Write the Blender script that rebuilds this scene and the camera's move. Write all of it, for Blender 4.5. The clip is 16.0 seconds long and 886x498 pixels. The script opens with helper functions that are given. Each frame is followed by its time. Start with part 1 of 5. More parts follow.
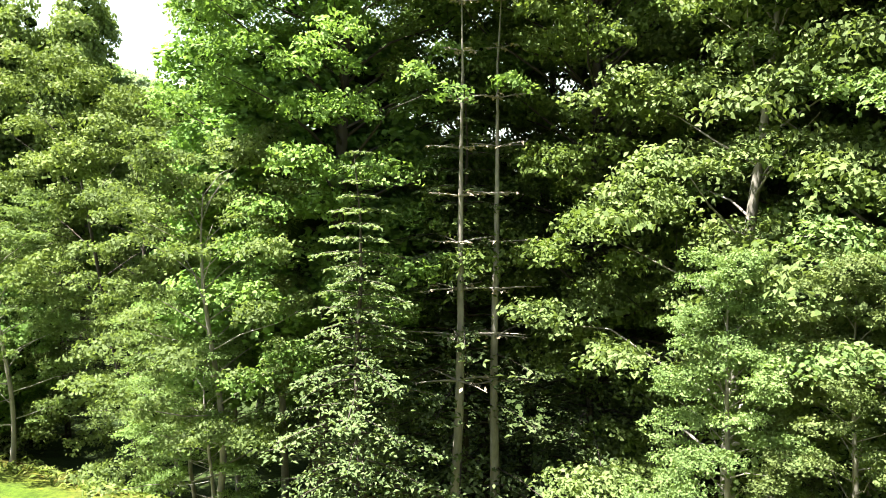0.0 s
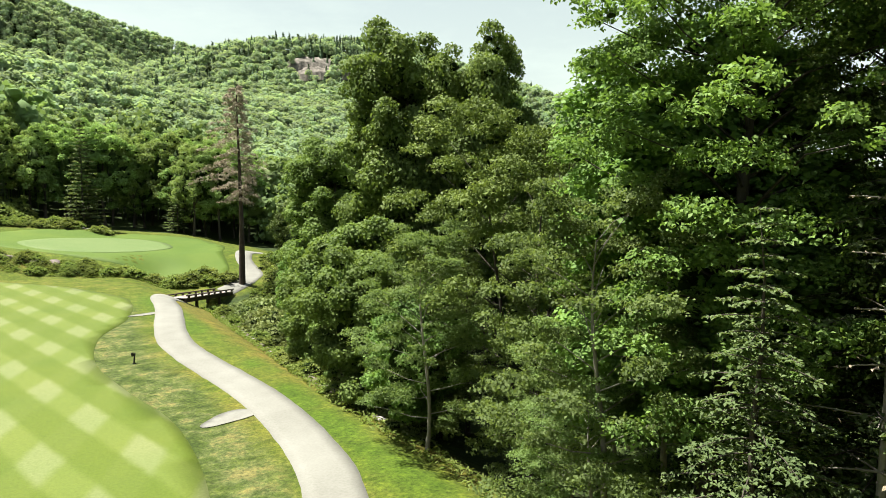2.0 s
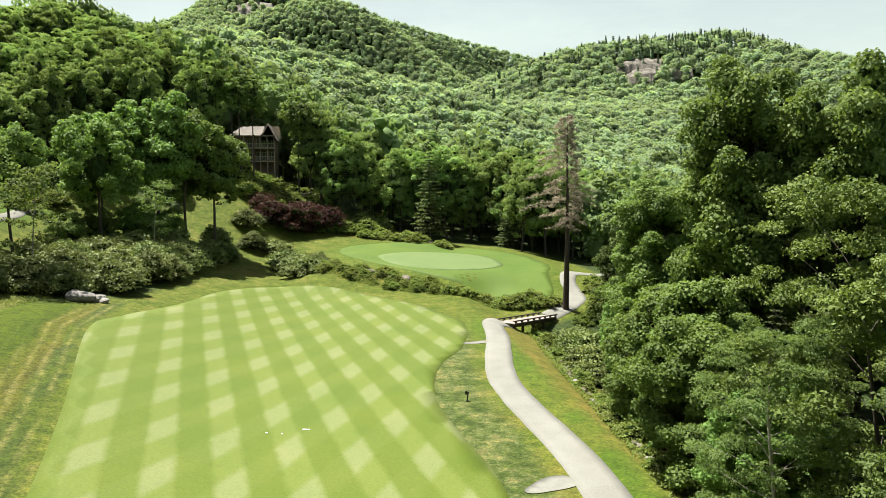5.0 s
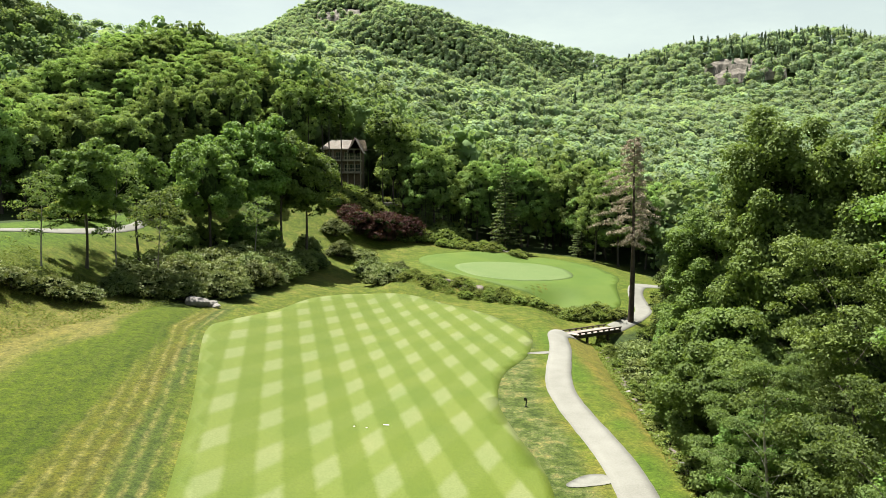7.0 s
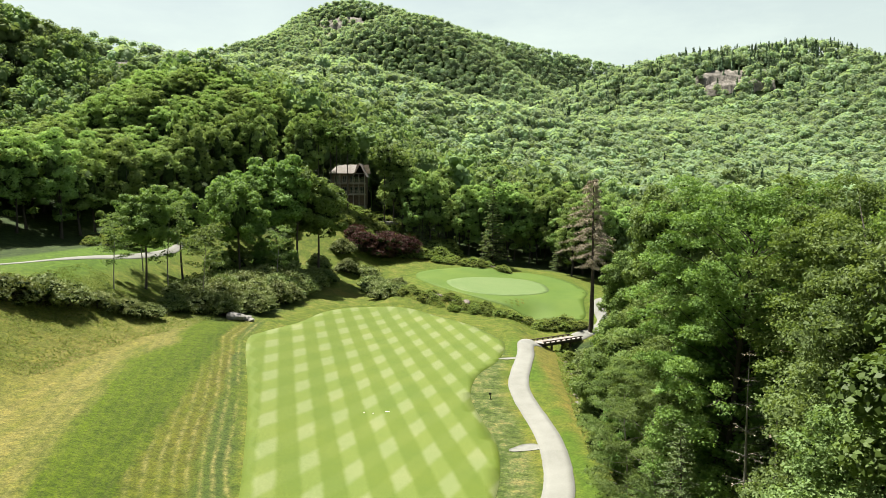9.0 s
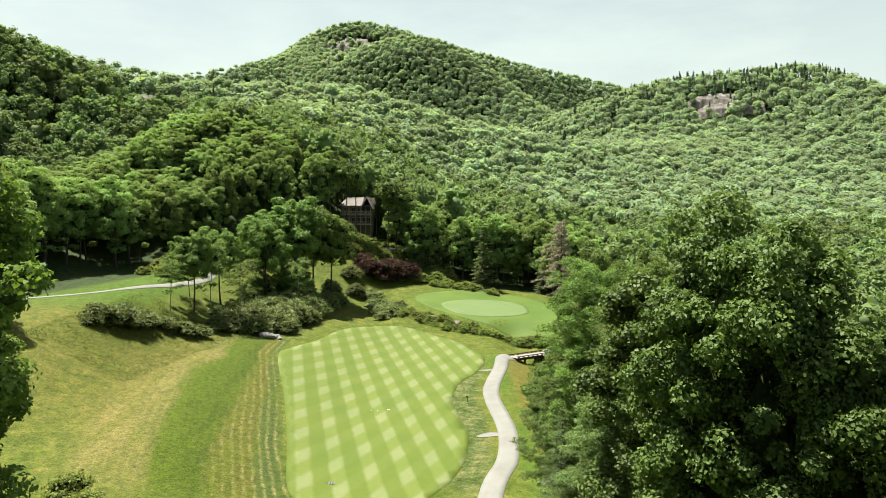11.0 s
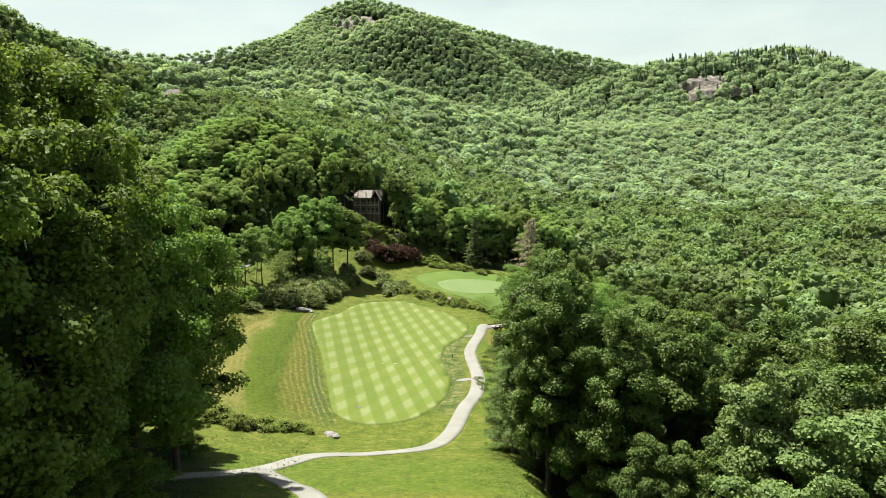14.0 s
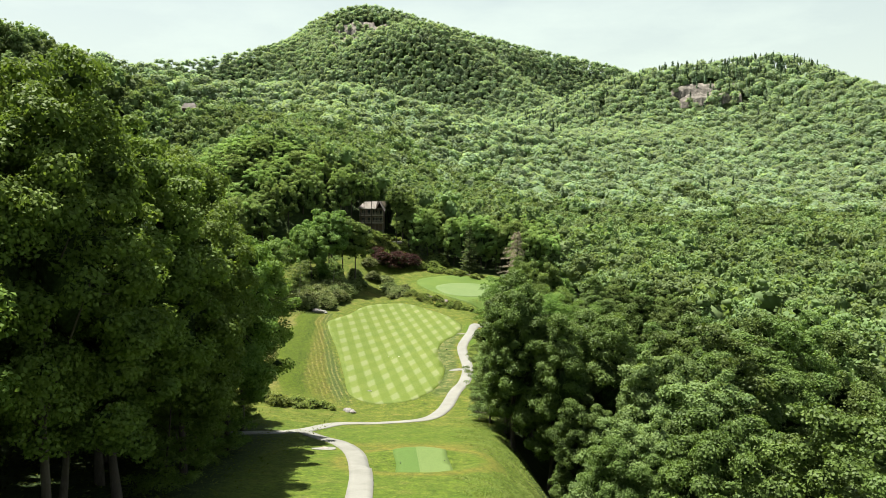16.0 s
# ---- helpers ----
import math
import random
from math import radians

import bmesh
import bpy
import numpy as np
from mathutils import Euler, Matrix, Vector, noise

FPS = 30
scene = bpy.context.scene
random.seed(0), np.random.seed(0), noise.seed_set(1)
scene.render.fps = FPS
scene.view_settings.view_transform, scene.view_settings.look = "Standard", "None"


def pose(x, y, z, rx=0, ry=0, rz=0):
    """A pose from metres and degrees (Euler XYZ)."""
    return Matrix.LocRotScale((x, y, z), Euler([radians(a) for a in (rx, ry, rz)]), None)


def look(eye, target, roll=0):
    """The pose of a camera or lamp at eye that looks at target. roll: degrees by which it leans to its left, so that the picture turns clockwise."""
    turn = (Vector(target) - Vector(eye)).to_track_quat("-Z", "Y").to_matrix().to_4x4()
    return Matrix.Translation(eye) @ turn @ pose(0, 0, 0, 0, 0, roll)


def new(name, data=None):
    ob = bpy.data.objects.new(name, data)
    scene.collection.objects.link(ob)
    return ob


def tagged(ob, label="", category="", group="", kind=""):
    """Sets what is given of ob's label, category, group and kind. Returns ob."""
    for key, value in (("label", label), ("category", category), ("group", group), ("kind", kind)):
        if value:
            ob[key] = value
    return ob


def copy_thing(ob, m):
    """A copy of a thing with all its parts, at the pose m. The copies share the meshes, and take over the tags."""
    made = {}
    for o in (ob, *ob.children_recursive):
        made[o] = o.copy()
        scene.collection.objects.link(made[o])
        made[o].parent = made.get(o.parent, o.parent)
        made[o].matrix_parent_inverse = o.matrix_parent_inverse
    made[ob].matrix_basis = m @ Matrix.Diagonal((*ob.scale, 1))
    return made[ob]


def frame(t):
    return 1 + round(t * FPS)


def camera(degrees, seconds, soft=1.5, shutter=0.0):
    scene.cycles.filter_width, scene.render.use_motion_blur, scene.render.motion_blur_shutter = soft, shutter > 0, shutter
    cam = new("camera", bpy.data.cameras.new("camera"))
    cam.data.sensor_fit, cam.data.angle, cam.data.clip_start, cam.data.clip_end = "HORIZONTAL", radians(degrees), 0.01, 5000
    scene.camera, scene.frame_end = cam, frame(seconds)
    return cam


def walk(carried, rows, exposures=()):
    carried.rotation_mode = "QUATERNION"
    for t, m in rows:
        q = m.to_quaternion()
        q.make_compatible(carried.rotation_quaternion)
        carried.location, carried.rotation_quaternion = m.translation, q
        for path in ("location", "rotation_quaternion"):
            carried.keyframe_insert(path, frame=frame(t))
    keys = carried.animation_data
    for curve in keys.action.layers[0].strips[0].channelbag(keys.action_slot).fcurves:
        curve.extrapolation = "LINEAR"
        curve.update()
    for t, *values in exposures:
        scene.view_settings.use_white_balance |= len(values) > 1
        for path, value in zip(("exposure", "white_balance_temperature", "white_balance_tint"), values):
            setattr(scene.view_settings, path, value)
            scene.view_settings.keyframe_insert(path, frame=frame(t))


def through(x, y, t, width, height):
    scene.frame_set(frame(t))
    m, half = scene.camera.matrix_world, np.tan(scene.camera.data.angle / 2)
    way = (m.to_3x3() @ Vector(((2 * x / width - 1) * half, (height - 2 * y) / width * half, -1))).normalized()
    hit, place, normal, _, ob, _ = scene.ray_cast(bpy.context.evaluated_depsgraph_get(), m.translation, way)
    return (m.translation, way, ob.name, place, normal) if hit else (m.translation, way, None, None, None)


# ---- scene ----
cam = camera(66.0, 16.0, 0.7)
METRES, EYE, TILT, LEAN, TURN = 125.0, 12.0, -5.5, -0.5, -65.3
ROWS = [
    (0.0, 0.0, 0.0, 0.0, 0.0, 0.0, -0.0),
    (0.5, -0.0007, 0.0001, 0.0009, 9.42, -0.12, -0.8),
    (1.0, -0.0014, -0.0002, 0.0022, 18.1, -0.2, -1.52),
    (1.5, -0.0023, -0.0006, 0.0053, 25.33, -0.41, -2.01),
    (2.0, -0.0029, -0.001, 0.0109, 31.02, -0.58, -2.41),
    (2.5, -0.0039, -0.0013, 0.018, 34.9, -0.75, -2.6),
    (3.0, -0.0052, -0.0015, 0.025, 37.8, -0.86, -2.84),
    (3.5, -0.007, -0.0013, 0.0303, 41.59, -1.04, -3.15),
    (4.0, -0.009, -0.0008, 0.0341, 46.6, -1.33, -3.46),
    (4.5, -0.0112, 0.0003, 0.0373, 51.94, -1.67, -3.79),
    (5.0, -0.0129, 0.001, 0.0405, 57.58, -2.04, -4.08),
    (5.2, -0.0125, 0.0008, 0.0417, 59.55, -2.14, -4.17),
    (7.5, 0.0745, -0.0354, 0.0676, 64.45, -2.57, -4.7),
    (8.0, 0.1117, -0.0506, 0.0775, 64.45, -2.6, -4.75),
    (8.5, 0.1522, -0.0668, 0.0878, 64.47, -2.6, -4.78),
    (9.0, 0.1953, -0.0839, 0.0979, 64.48, -2.48, -4.8),
    (9.5, 0.2408, -0.1013, 0.1081, 64.52, -1.41, -4.83),
    (12.0, 0.4734, -0.1912, 0.1572, 65.11, -1.53, -4.99),
    (12.5, 0.5211, -0.211, 0.1669, 65.15, -1.55, -5.0),
    (13.0, 0.5685, -0.2307, 0.1768, 65.17, -1.55, -4.99),
    (13.5, 0.6155, -0.2501, 0.1867, 65.19, -3.05, -4.97),
    (14.0, 0.663, -0.2695, 0.1956, 65.23, -4.03, -4.96),
    (14.5, 0.7102, -0.2892, 0.2053, 65.26, -4.04, -4.96),
    (15.0, 0.7574, -0.3089, 0.215, 65.29, -4.06, -4.96),
    (15.5, 0.8054, -0.3292, 0.225, 65.32, -4.09, -4.96),
    (16.0, 0.8539, -0.3497, 0.2352, 65.34, -4.13, -4.96),
]
walk(cam, [(t, pose(0, 0, EYE, TILT, LEAN, TURN) @ pose(METRES * x, METRES * y, METRES * z, 90 + pitch, roll, yaw)) for t, x, y, z, yaw, pitch, roll in ROWS],
     [(0.0, 2.9), (0.5, 2.48), (1.0, 2.0), (1.5, 1.76), (2.0, 1.64), (2.5, 1.58), (7.0, 1.53), (16.0, 1.53)])

# ---- light ----
SUN_WAY = Vector((-0.27, 0.26, 0.925)).normalized()
world = bpy.data.worlds.new("sky")
scene.world = world
world.use_nodes = True
wt = world.node_tree
wt.nodes.clear()
w_out = wt.nodes.new("ShaderNodeOutputWorld")
w_bg = wt.nodes.new("ShaderNodeBackground")
w_sky = wt.nodes.new("ShaderNodeTexSky")
w_sky.sky_type = "NISHITA"
w_sky.sun_disc = False
w_sky.sun_elevation = math.asin(SUN_WAY.z)
w_sky.sun_rotation = math.atan2(SUN_WAY.x, SUN_WAY.y)
w_sky.air_density, w_sky.dust_density, w_sky.ozone_density = 1.0, 3.0, 1.0
w_co = wt.nodes.new("ShaderNodeTexCoord")
w_map = wt.nodes.new("ShaderNodeMapping")
w_map.inputs["Scale"].default_value = (1.0, 1.0, 3.2)
w_noise = wt.nodes.new("ShaderNodeTexNoise")
w_noise.inputs["Scale"].default_value = 2.6
w_noise.inputs["Detail"].default_value = 7.0
w_noise.inputs["Roughness"].default_value = 0.62
w_ramp = wt.nodes.new("ShaderNodeValToRGB")
w_ramp.color_ramp.elements[0].position, w_ramp.color_ramp.elements[1].position = 0.42, 0.72
w_ramp.color_ramp.elements[0].color = (0.74, 0.74, 0.74, 1)
w_mix = wt.nodes.new("ShaderNodeMix")
w_mix.data_type = "RGBA"
w_mix.inputs[7].default_value = (9.8, 11.1, 9.7, 1)
wt.links.new(w_co.outputs["Generated"], w_map.inputs["Vector"])
wt.links.new(w_map.outputs["Vector"], w_noise.inputs["Vector"])
wt.links.new(w_noise.outputs["Fac"], w_ramp.inputs["Fac"])
w_sep = wt.nodes.new("ShaderNodeSeparateXYZ")
wt.links.new(w_co.outputs["Generated"], w_sep.inputs[0])
w_low = wt.nodes.new("ShaderNodeMapRange")
for key, value in (("From Min", 0.0), ("From Max", 0.75), ("To Min", 1.0), ("To Max", 0.0)):
    w_low.inputs[key].default_value = value
wt.links.new(w_sep.outputs[2], w_low.inputs["Value"])
w_mul = wt.nodes.new("ShaderNodeMath")
w_mul.operation = "MULTIPLY"
wt.links.new(w_ramp.outputs["Color"], w_mul.inputs[0])
wt.links.new(w_low.outputs["Result"], w_mul.inputs[1])
wt.links.new(w_mul.outputs[0], w_mix.inputs[0])
wt.links.new(w_sky.outputs["Color"], w_mix.inputs[6])
wt.links.new(w_mix.outputs[2], w_bg.inputs["Color"])
w_bg.inputs["Strength"].default_value = 0.0385
wt.links.new(w_bg.outputs["Background"], w_out.inputs["Surface"])
sun = new("sun", bpy.data.lights.new("sun", "SUN"))
sun.data.energy, sun.data.angle, sun.data.color = 5.0, radians(0.55), (1.0, 0.955, 0.88)
sun.matrix_world = look(SUN_WAY * 300, (0, 0, 0))


# ---- terrain ----
HILLS = (
    (219.5, -169.57, 1132.54, 325.11, 93.21, -0.01),
    (60.48, 423.39, 507.39, 66.11, 356.08, 0.17),
    (112.12, -260.45, 220.21, 56.05, 195.05, -0.91),
    (169.77, 338.49, 1168.76, 623.01, 109.76, 0.3),
    (44.71, -68.69, 183.23, 54.81, 263.04, -0.03),
    (128.42, 276.39, 684.67, 282.77, 137.42, 0.02),
    (136.51, -517.94, 917.12, 387.27, 67.47, 0.42),
    (154.42, -504.01, 381.49, 508.49, 56.18, 0.17),
    (183.14, -13.65, 926.9, 241.08, 101.08, -0.23),
)


def ease(v):
    v = np.clip(v, 0, 1)
    return v * v * (3 - 2 * v)


def soft(v, k):
    return k * np.log1p(np.exp(np.clip(v / k, -40, 40)))


def mountains(x, y):
    z = -8 + 0 * x
    for h, cx, cy, rx, ry, a in HILLS:
        c, s = math.cos(a), math.sin(a)
        u, v = (c * (x - cx) + s * (y - cy)) / rx, (-s * (x - cx) + c * (y - cy)) / ry
        z = z + h / (1 + (u * u + v * v)) ** 1.5
    return z


def course(x, y):
    """The land of the golf hole: tees on a slope, fairway, creek bank and green."""
    z = 0.8 + 0.27 * soft(8 - y, 5)
    z = z + 5.0 * ease((-x - 4) / 32) * (0.35 + 0.65 * ease((y + 25) / 50)) + 8.5 * ease((-x - 34) / 22) * ease((y - 5) / 40)
    z = z - 3.2 * ease((x - 15) / 9) - 0.23 * soft(-4 - y, 8) * ease((x - 11) / 14)
    z = z + 1.9 * ease((y - 88) / 10) * ease((x - 19) / 6) * ease((60 - x) / 12)
    z = z + (3.1 + 0.03 * (y - 125)) * ease((y - 101) / 13) * ease((50 - x) / 18) * ease((x + 14) / 11)
    z = z + 7.0 * ease((y - 118) / 40) * ease((-1 - x) / 26)
    tee = ease((7.5 - np.hypot((x - 4.6) / 0.95, y + 41.5)) / 3.5)
    z = z * (1 - tee) + 13.7 * tee
    gully = np.exp(-(((x - 23.2) + 0.9 * (y - 88.2)) / 2.6) ** 2) * np.exp(-(((y - 88.2) / 8.0) ** 2))
    return z - 1.3 * gully


def ground(x, y):
    x, y = np.asarray(x, float), np.asarray(y, float)
    w = ease((x + 128) / 62) * ease((70 - x) / 40) * ease((175 - y) / 45)
    z = w * course(x, y) + (1 - w) * mountains(x, y)
    # the evenly sloping platform of the green
    p = ease((1.28 - np.hypot((x - 15.5) / 15.5, (y - 125) / 15.5)) / 0.42)
    return z * (1 - p) + p * (3.35 - 0.075 * (x - 14) + 0.03 * (y - 124))


def gz(x, y):
    return float(ground(x, y))

# ---- materials ----
def material(name):
    m = bpy.data.materials.new(name)
    m.use_nodes = True
    nt = m.node_tree
    return m, nt, nt.nodes["Principled BSDF"]


def node(nt, kind, **values):
    n = nt.nodes.new(kind)
    for key, value in values.items():
        n.inputs[key].default_value = value
    return n


def ramp(nt, source, stops):
    r = nt.nodes.new("ShaderNodeValToRGB")
    while len(r.color_ramp.elements) < len(stops):
        r.color_ramp.elements.new(0.5)
    for e, (p, c) in zip(r.color_ramp.elements, stops):
        e.position, e.color = p, (*c, 1)
    nt.links.new(source, r.inputs["Fac"])
    return r.outputs["Color"]


def mix(nt, fac, a, b, blend="MIX"):
    n = nt.nodes.new("ShaderNodeMix")
    n.data_type, n.blend_type = "RGBA", blend
    for socket, value in ((n.inputs[0], fac), (n.inputs[6], a), (n.inputs[7], b)):
        if hasattr(value, "links"):
            nt.links.new(value, socket)
        else:
            socket.default_value = value if isinstance(value, float) else (*value, 1)
    return n.outputs[2]


def maths(nt, op, a, b=0.0, c=0.0):
    n = nt.nodes.new("ShaderNodeMath")
    n.operation = op
    for socket, value in zip(n.inputs, (a, b, c)):
        if hasattr(value, "links"):
            nt.links.new(value, socket)
        else:
            socket.default_value = value
    return n.outputs[0]


def noise_out(nt, scale, detail=3.0, rough=0.55, stretch=None):
    co = nt.nodes.new("ShaderNodeNewGeometry").outputs["Position"]
    if stretch:
        mp = nt.nodes.new("ShaderNodeMapping")
        mp.inputs["Scale"].default_value = stretch
        nt.links.new(co, mp.inputs["Vector"])
        co = mp.outputs["Vector"]
    n = node(nt, "ShaderNodeTexNoise", Scale=scale, Detail=detail, Roughness=rough)
    nt.links.new(co, n.inputs["Vector"])
    return n.outputs["Fac"]


def bump(nt, shader, height, strength, distance):
    b = node(nt, "ShaderNodeBump", Strength=strength, Distance=distance)
    nt.links.new(height, b.inputs["Height"])
    nt.links.new(b.outputs["Normal"], shader.inputs["Normal"])


def leaf_material(name, dark, mid, light, through=0.24, rough=0.5, gloss=0.3, wide=0.22, forest=False):
    """Leaves: colour varies from leaf to leaf, from tree to tree and over the crown; light passes through."""
    m, nt, sh = material(name)
    geo = nt.nodes.new("ShaderNodeNewGeometry")
    inf = nt.nodes.new("ShaderNodeObjectInfo")
    each = inf.outputs["Random"]
    if forest:
        own = nt.nodes.new("ShaderNodeAttribute")
        own.attribute_name = "tree_tone"
        each = own.outputs["Fac"]
    big = maths(nt, "MULTIPLY", noise_out(nt, wide, 2.0, 0.7), 0.95)
    fine = noise_out(nt, 2.6, 3.0, 0.7)
    tone = maths(nt, "SUBTRACT", maths(nt, "MULTIPLY_ADD", geo.outputs["Random Per Island"], 0.26, big), 0.26)
    tone = maths(nt, "MULTIPLY_ADD", fine, 0.3, tone)
    colour = ramp(nt, tone, [(0.15, dark), (0.5, mid), (0.88, light)])
    hsv = node(nt, "ShaderNodeHueSaturation")
    nt.links.new(maths(nt, "MULTIPLY_ADD", each, 0.026, 0.486), hsv.inputs["Hue"])
    nt.links.new(maths(nt, "MULTIPLY_ADD", each, 0.5 if forest else 0.45, 0.75 if forest else 0.8), hsv.inputs["Value"])
    nt.links.new(colour, hsv.inputs["Color"])
    nt.links.new(hsv.outputs["Color"], sh.inputs["Base Color"])
    sh.inputs["Roughness"].default_value = rough
    sh.inputs["Specular IOR Level"].default_value = gloss
    tr = nt.nodes.new("ShaderNodeBsdfTranslucent")
    nt.links.new(mix(nt, 1.0, hsv.outputs["Color"], (1.0, 1.0, 0.55), "MULTIPLY"), tr.inputs["Color"])
    ms = nt.nodes.new("ShaderNodeMixShader")
    ms.inputs[0].default_value = through
    nt.links.new(sh.outputs[0], ms.inputs[1])
    nt.links.new(tr.outputs[0], ms.inputs[2])
    nt.links.new(ms.outputs[0], nt.nodes["Material Output"].inputs["Surface"])
    return m


def surface(name, stops, scale, rough=0.9, relief=0.4, depth=0.03, fine=9.0, stretch=None, gloss=0.3):
    """Bark, stone, soil, boards: two scales of noise in the colour, and relief."""
    m, nt, sh = material(name)
    a, b = noise_out(nt, scale, 4.0, 0.6, stretch), noise_out(nt, scale * fine, 4.0, 0.6, stretch)
    tone = maths(nt, "MULTIPLY_ADD", a, 0.6, maths(nt, "MULTIPLY", b, 0.4))
    inf = nt.nodes.new("ShaderNodeObjectInfo")
    tone = maths(nt, "ADD", tone, maths(nt, "MULTIPLY_ADD", inf.outputs["Random"], 0.1, -0.05))
    nt.links.new(ramp(nt, tone, stops), sh.inputs["Base Color"])
    sh.inputs["Roughness"].default_value = rough
    sh.inputs["Specular IOR Level"].default_value = gloss
    bump(nt, sh, tone, relief, depth)
    return m


M_OAK = leaf_material("oak_leaf", (0.064, 0.112, 0.027), (0.136, 0.218, 0.052), (0.226, 0.33, 0.092), 0.42, 0.6, 0.18)
M_POPLAR = leaf_material("poplar_leaf", (0.042, 0.07, 0.016), (0.082, 0.13, 0.028), (0.145, 0.21, 0.05), 0.3, 0.55, 0.18)
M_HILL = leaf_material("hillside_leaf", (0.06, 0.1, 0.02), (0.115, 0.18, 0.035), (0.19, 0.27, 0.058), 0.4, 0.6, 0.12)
M_MAPLE = leaf_material("maple_leaf", (0.08, 0.125, 0.04), (0.14, 0.205, 0.066), (0.22, 0.3, 0.11), 0.5, 0.6, 0.15)
M_BIRCH = leaf_material("birch_leaf", (0.06, 0.092, 0.024), (0.122, 0.17, 0.044), (0.205, 0.268, 0.08), 0.32, 0.6, 0.15)
M_BEECH = leaf_material("beech_leaf", (0.082, 0.13, 0.042), (0.14, 0.2, 0.066), (0.21, 0.285, 0.105), 0.4, 0.6, 0.15)
M_HEMLOCK = leaf_material("hemlock_needle", (0.055, 0.085, 0.034), (0.108, 0.152, 0.062), (0.185, 0.24, 0.105), 0.36, 0.75, 0.08)
# Woodland edge leaves: base colour lifted to stand for a veil of glare.
M_FAR = leaf_material("hazed_woodland_leaf", (0.148, 0.22, 0.072), (0.236, 0.335, 0.116), (0.318, 0.43, 0.16), 0.5, 0.8, 0.12, 0.1)
M_VALLEY = leaf_material("valley_leaf", (0.082, 0.13, 0.05), (0.152, 0.218, 0.086), (0.23, 0.305, 0.128), 0.44, 0.8, 0.12, 0.1, True)
# Mountain leaves: distance haze put into the base colour, paler and bluer.
M_MOUNTAIN = leaf_material("hazed_mountain_leaf", (0.182, 0.254, 0.152), (0.242, 0.326, 0.195), (0.3, 0.388, 0.232), 0.54, 0.8, 0.12, 0.1, True)
M_FARPINE = leaf_material("pine_needle", (0.05, 0.085, 0.045), (0.085, 0.13, 0.065), (0.13, 0.18, 0.085), 0.12, 0.8, 0.12, 0.1, True)
M_RHODO = leaf_material("rhododendron_leaf", (0.07, 0.1, 0.03), (0.15, 0.19, 0.06), (0.27, 0.31, 0.115), 0.2, 0.6, 0.2)
M_SHRUB = leaf_material("shrub_leaf", (0.09, 0.128, 0.03), (0.175, 0.23, 0.055), (0.29, 0.335, 0.105), 0.35, 0.65, 0.12)
M_PURPLE = leaf_material("purple_leaf", (0.024, 0.012, 0.012), (0.05, 0.022, 0.02), (0.09, 0.044, 0.036), 0.25, 0.7, 0.12)
M_WEED = leaf_material("weed_blade", (0.07, 0.105, 0.018), (0.122, 0.165, 0.034), (0.2, 0.22, 0.075), 0.35, 0.7, 0.1)
# Near-black green for crown cores: the shade in leaf gaps, put into colour.
M_GAPSHADE = surface("crown_gap_shade", [(0.4, (0.012, 0.02, 0.006)), (0.54, (0.024, 0.04, 0.011)), (0.66, (0.05, 0.08, 0.02))], 1.5, relief=1.0, depth=0.35, fine=2.7, gloss=0.05)
M_BARK = surface("bark", [(0.3, (0.025, 0.02, 0.016)), (0.55, (0.06, 0.05, 0.04)), (0.75, (0.11, 0.096, 0.08))], 1.2, stretch=(1, 1, 0.25), depth=0.05)
M_PALE = surface("pale_bark", [(0.3, (0.1, 0.09, 0.075)), (0.55, (0.24, 0.22, 0.19)), (0.75, (0.4, 0.38, 0.33))], 1.2, stretch=(1, 1, 0.3))
M_DEAD = surface("dead_twig", [(0.3, (0.2, 0.165, 0.11)), (0.55, (0.33, 0.28, 0.195)), (0.75, (0.45, 0.39, 0.29))], 1.5)
M_ROCK = surface("rock", [(0.3, (0.09, 0.085, 0.075)), (0.52, (0.2, 0.19, 0.17)), (0.75, (0.34, 0.32, 0.29))], 0.9, depth=0.12)
M_CLIFF = surface("cliff_rock", [(0.36, (0.055, 0.05, 0.041)), (0.5, (0.135, 0.122, 0.1)), (0.66, (0.24, 0.22, 0.185))], 0.22, relief=0.8, depth=1.2)
M_DARKROCK = surface("wet_rock", [(0.3, (0.05, 0.04, 0.032)), (0.55, (0.13, 0.11, 0.09)), (0.75, (0.26, 0.23, 0.2))], 1.2, depth=0.1)
M_BOARD = surface("weathered_board", [(0.3, (0.13, 0.11, 0.09)), (0.55, (0.26, 0.23, 0.2)), (0.75, (0.38, 0.35, 0.31))], 1.6, stretch=(1, 1, 1))
M_DARKWOOD = surface("dark_timber", [(0.3, (0.03, 0.022, 0.016)), (0.55, (0.06, 0.045, 0.033)), (0.75, (0.1, 0.078, 0.058))], 1.6)
M_CONCRETE = surface("path_concrete", [(0.3, (0.125, 0.125, 0.104)), (0.52, (0.168, 0.169, 0.144)), (0.75, (0.205, 0.207, 0.18))], 0.35, relief=0.15, depth=0.01, fine=22.0)
M_CREAM = surface("cream_timber", [(0.3, (0.19, 0.165, 0.13)), (0.55, (0.27, 0.235, 0.19)), (0.75, (0.36, 0.32, 0.26))], 1.0, relief=0.1)
M_SIDING = surface("brown_siding", [(0.3, (0.07, 0.05, 0.036)), (0.55, (0.12, 0.088, 0.062)), (0.75, (0.17, 0.13, 0.095))], 0.8, stretch=(1, 1, 6))
M_ROOF = surface("roof_shingle", [(0.3, (0.2, 0.18, 0.155)), (0.55, (0.3, 0.275, 0.24)), (0.75, (0.4, 0.37, 0.33))], 1.2, stretch=(1, 1, 4))
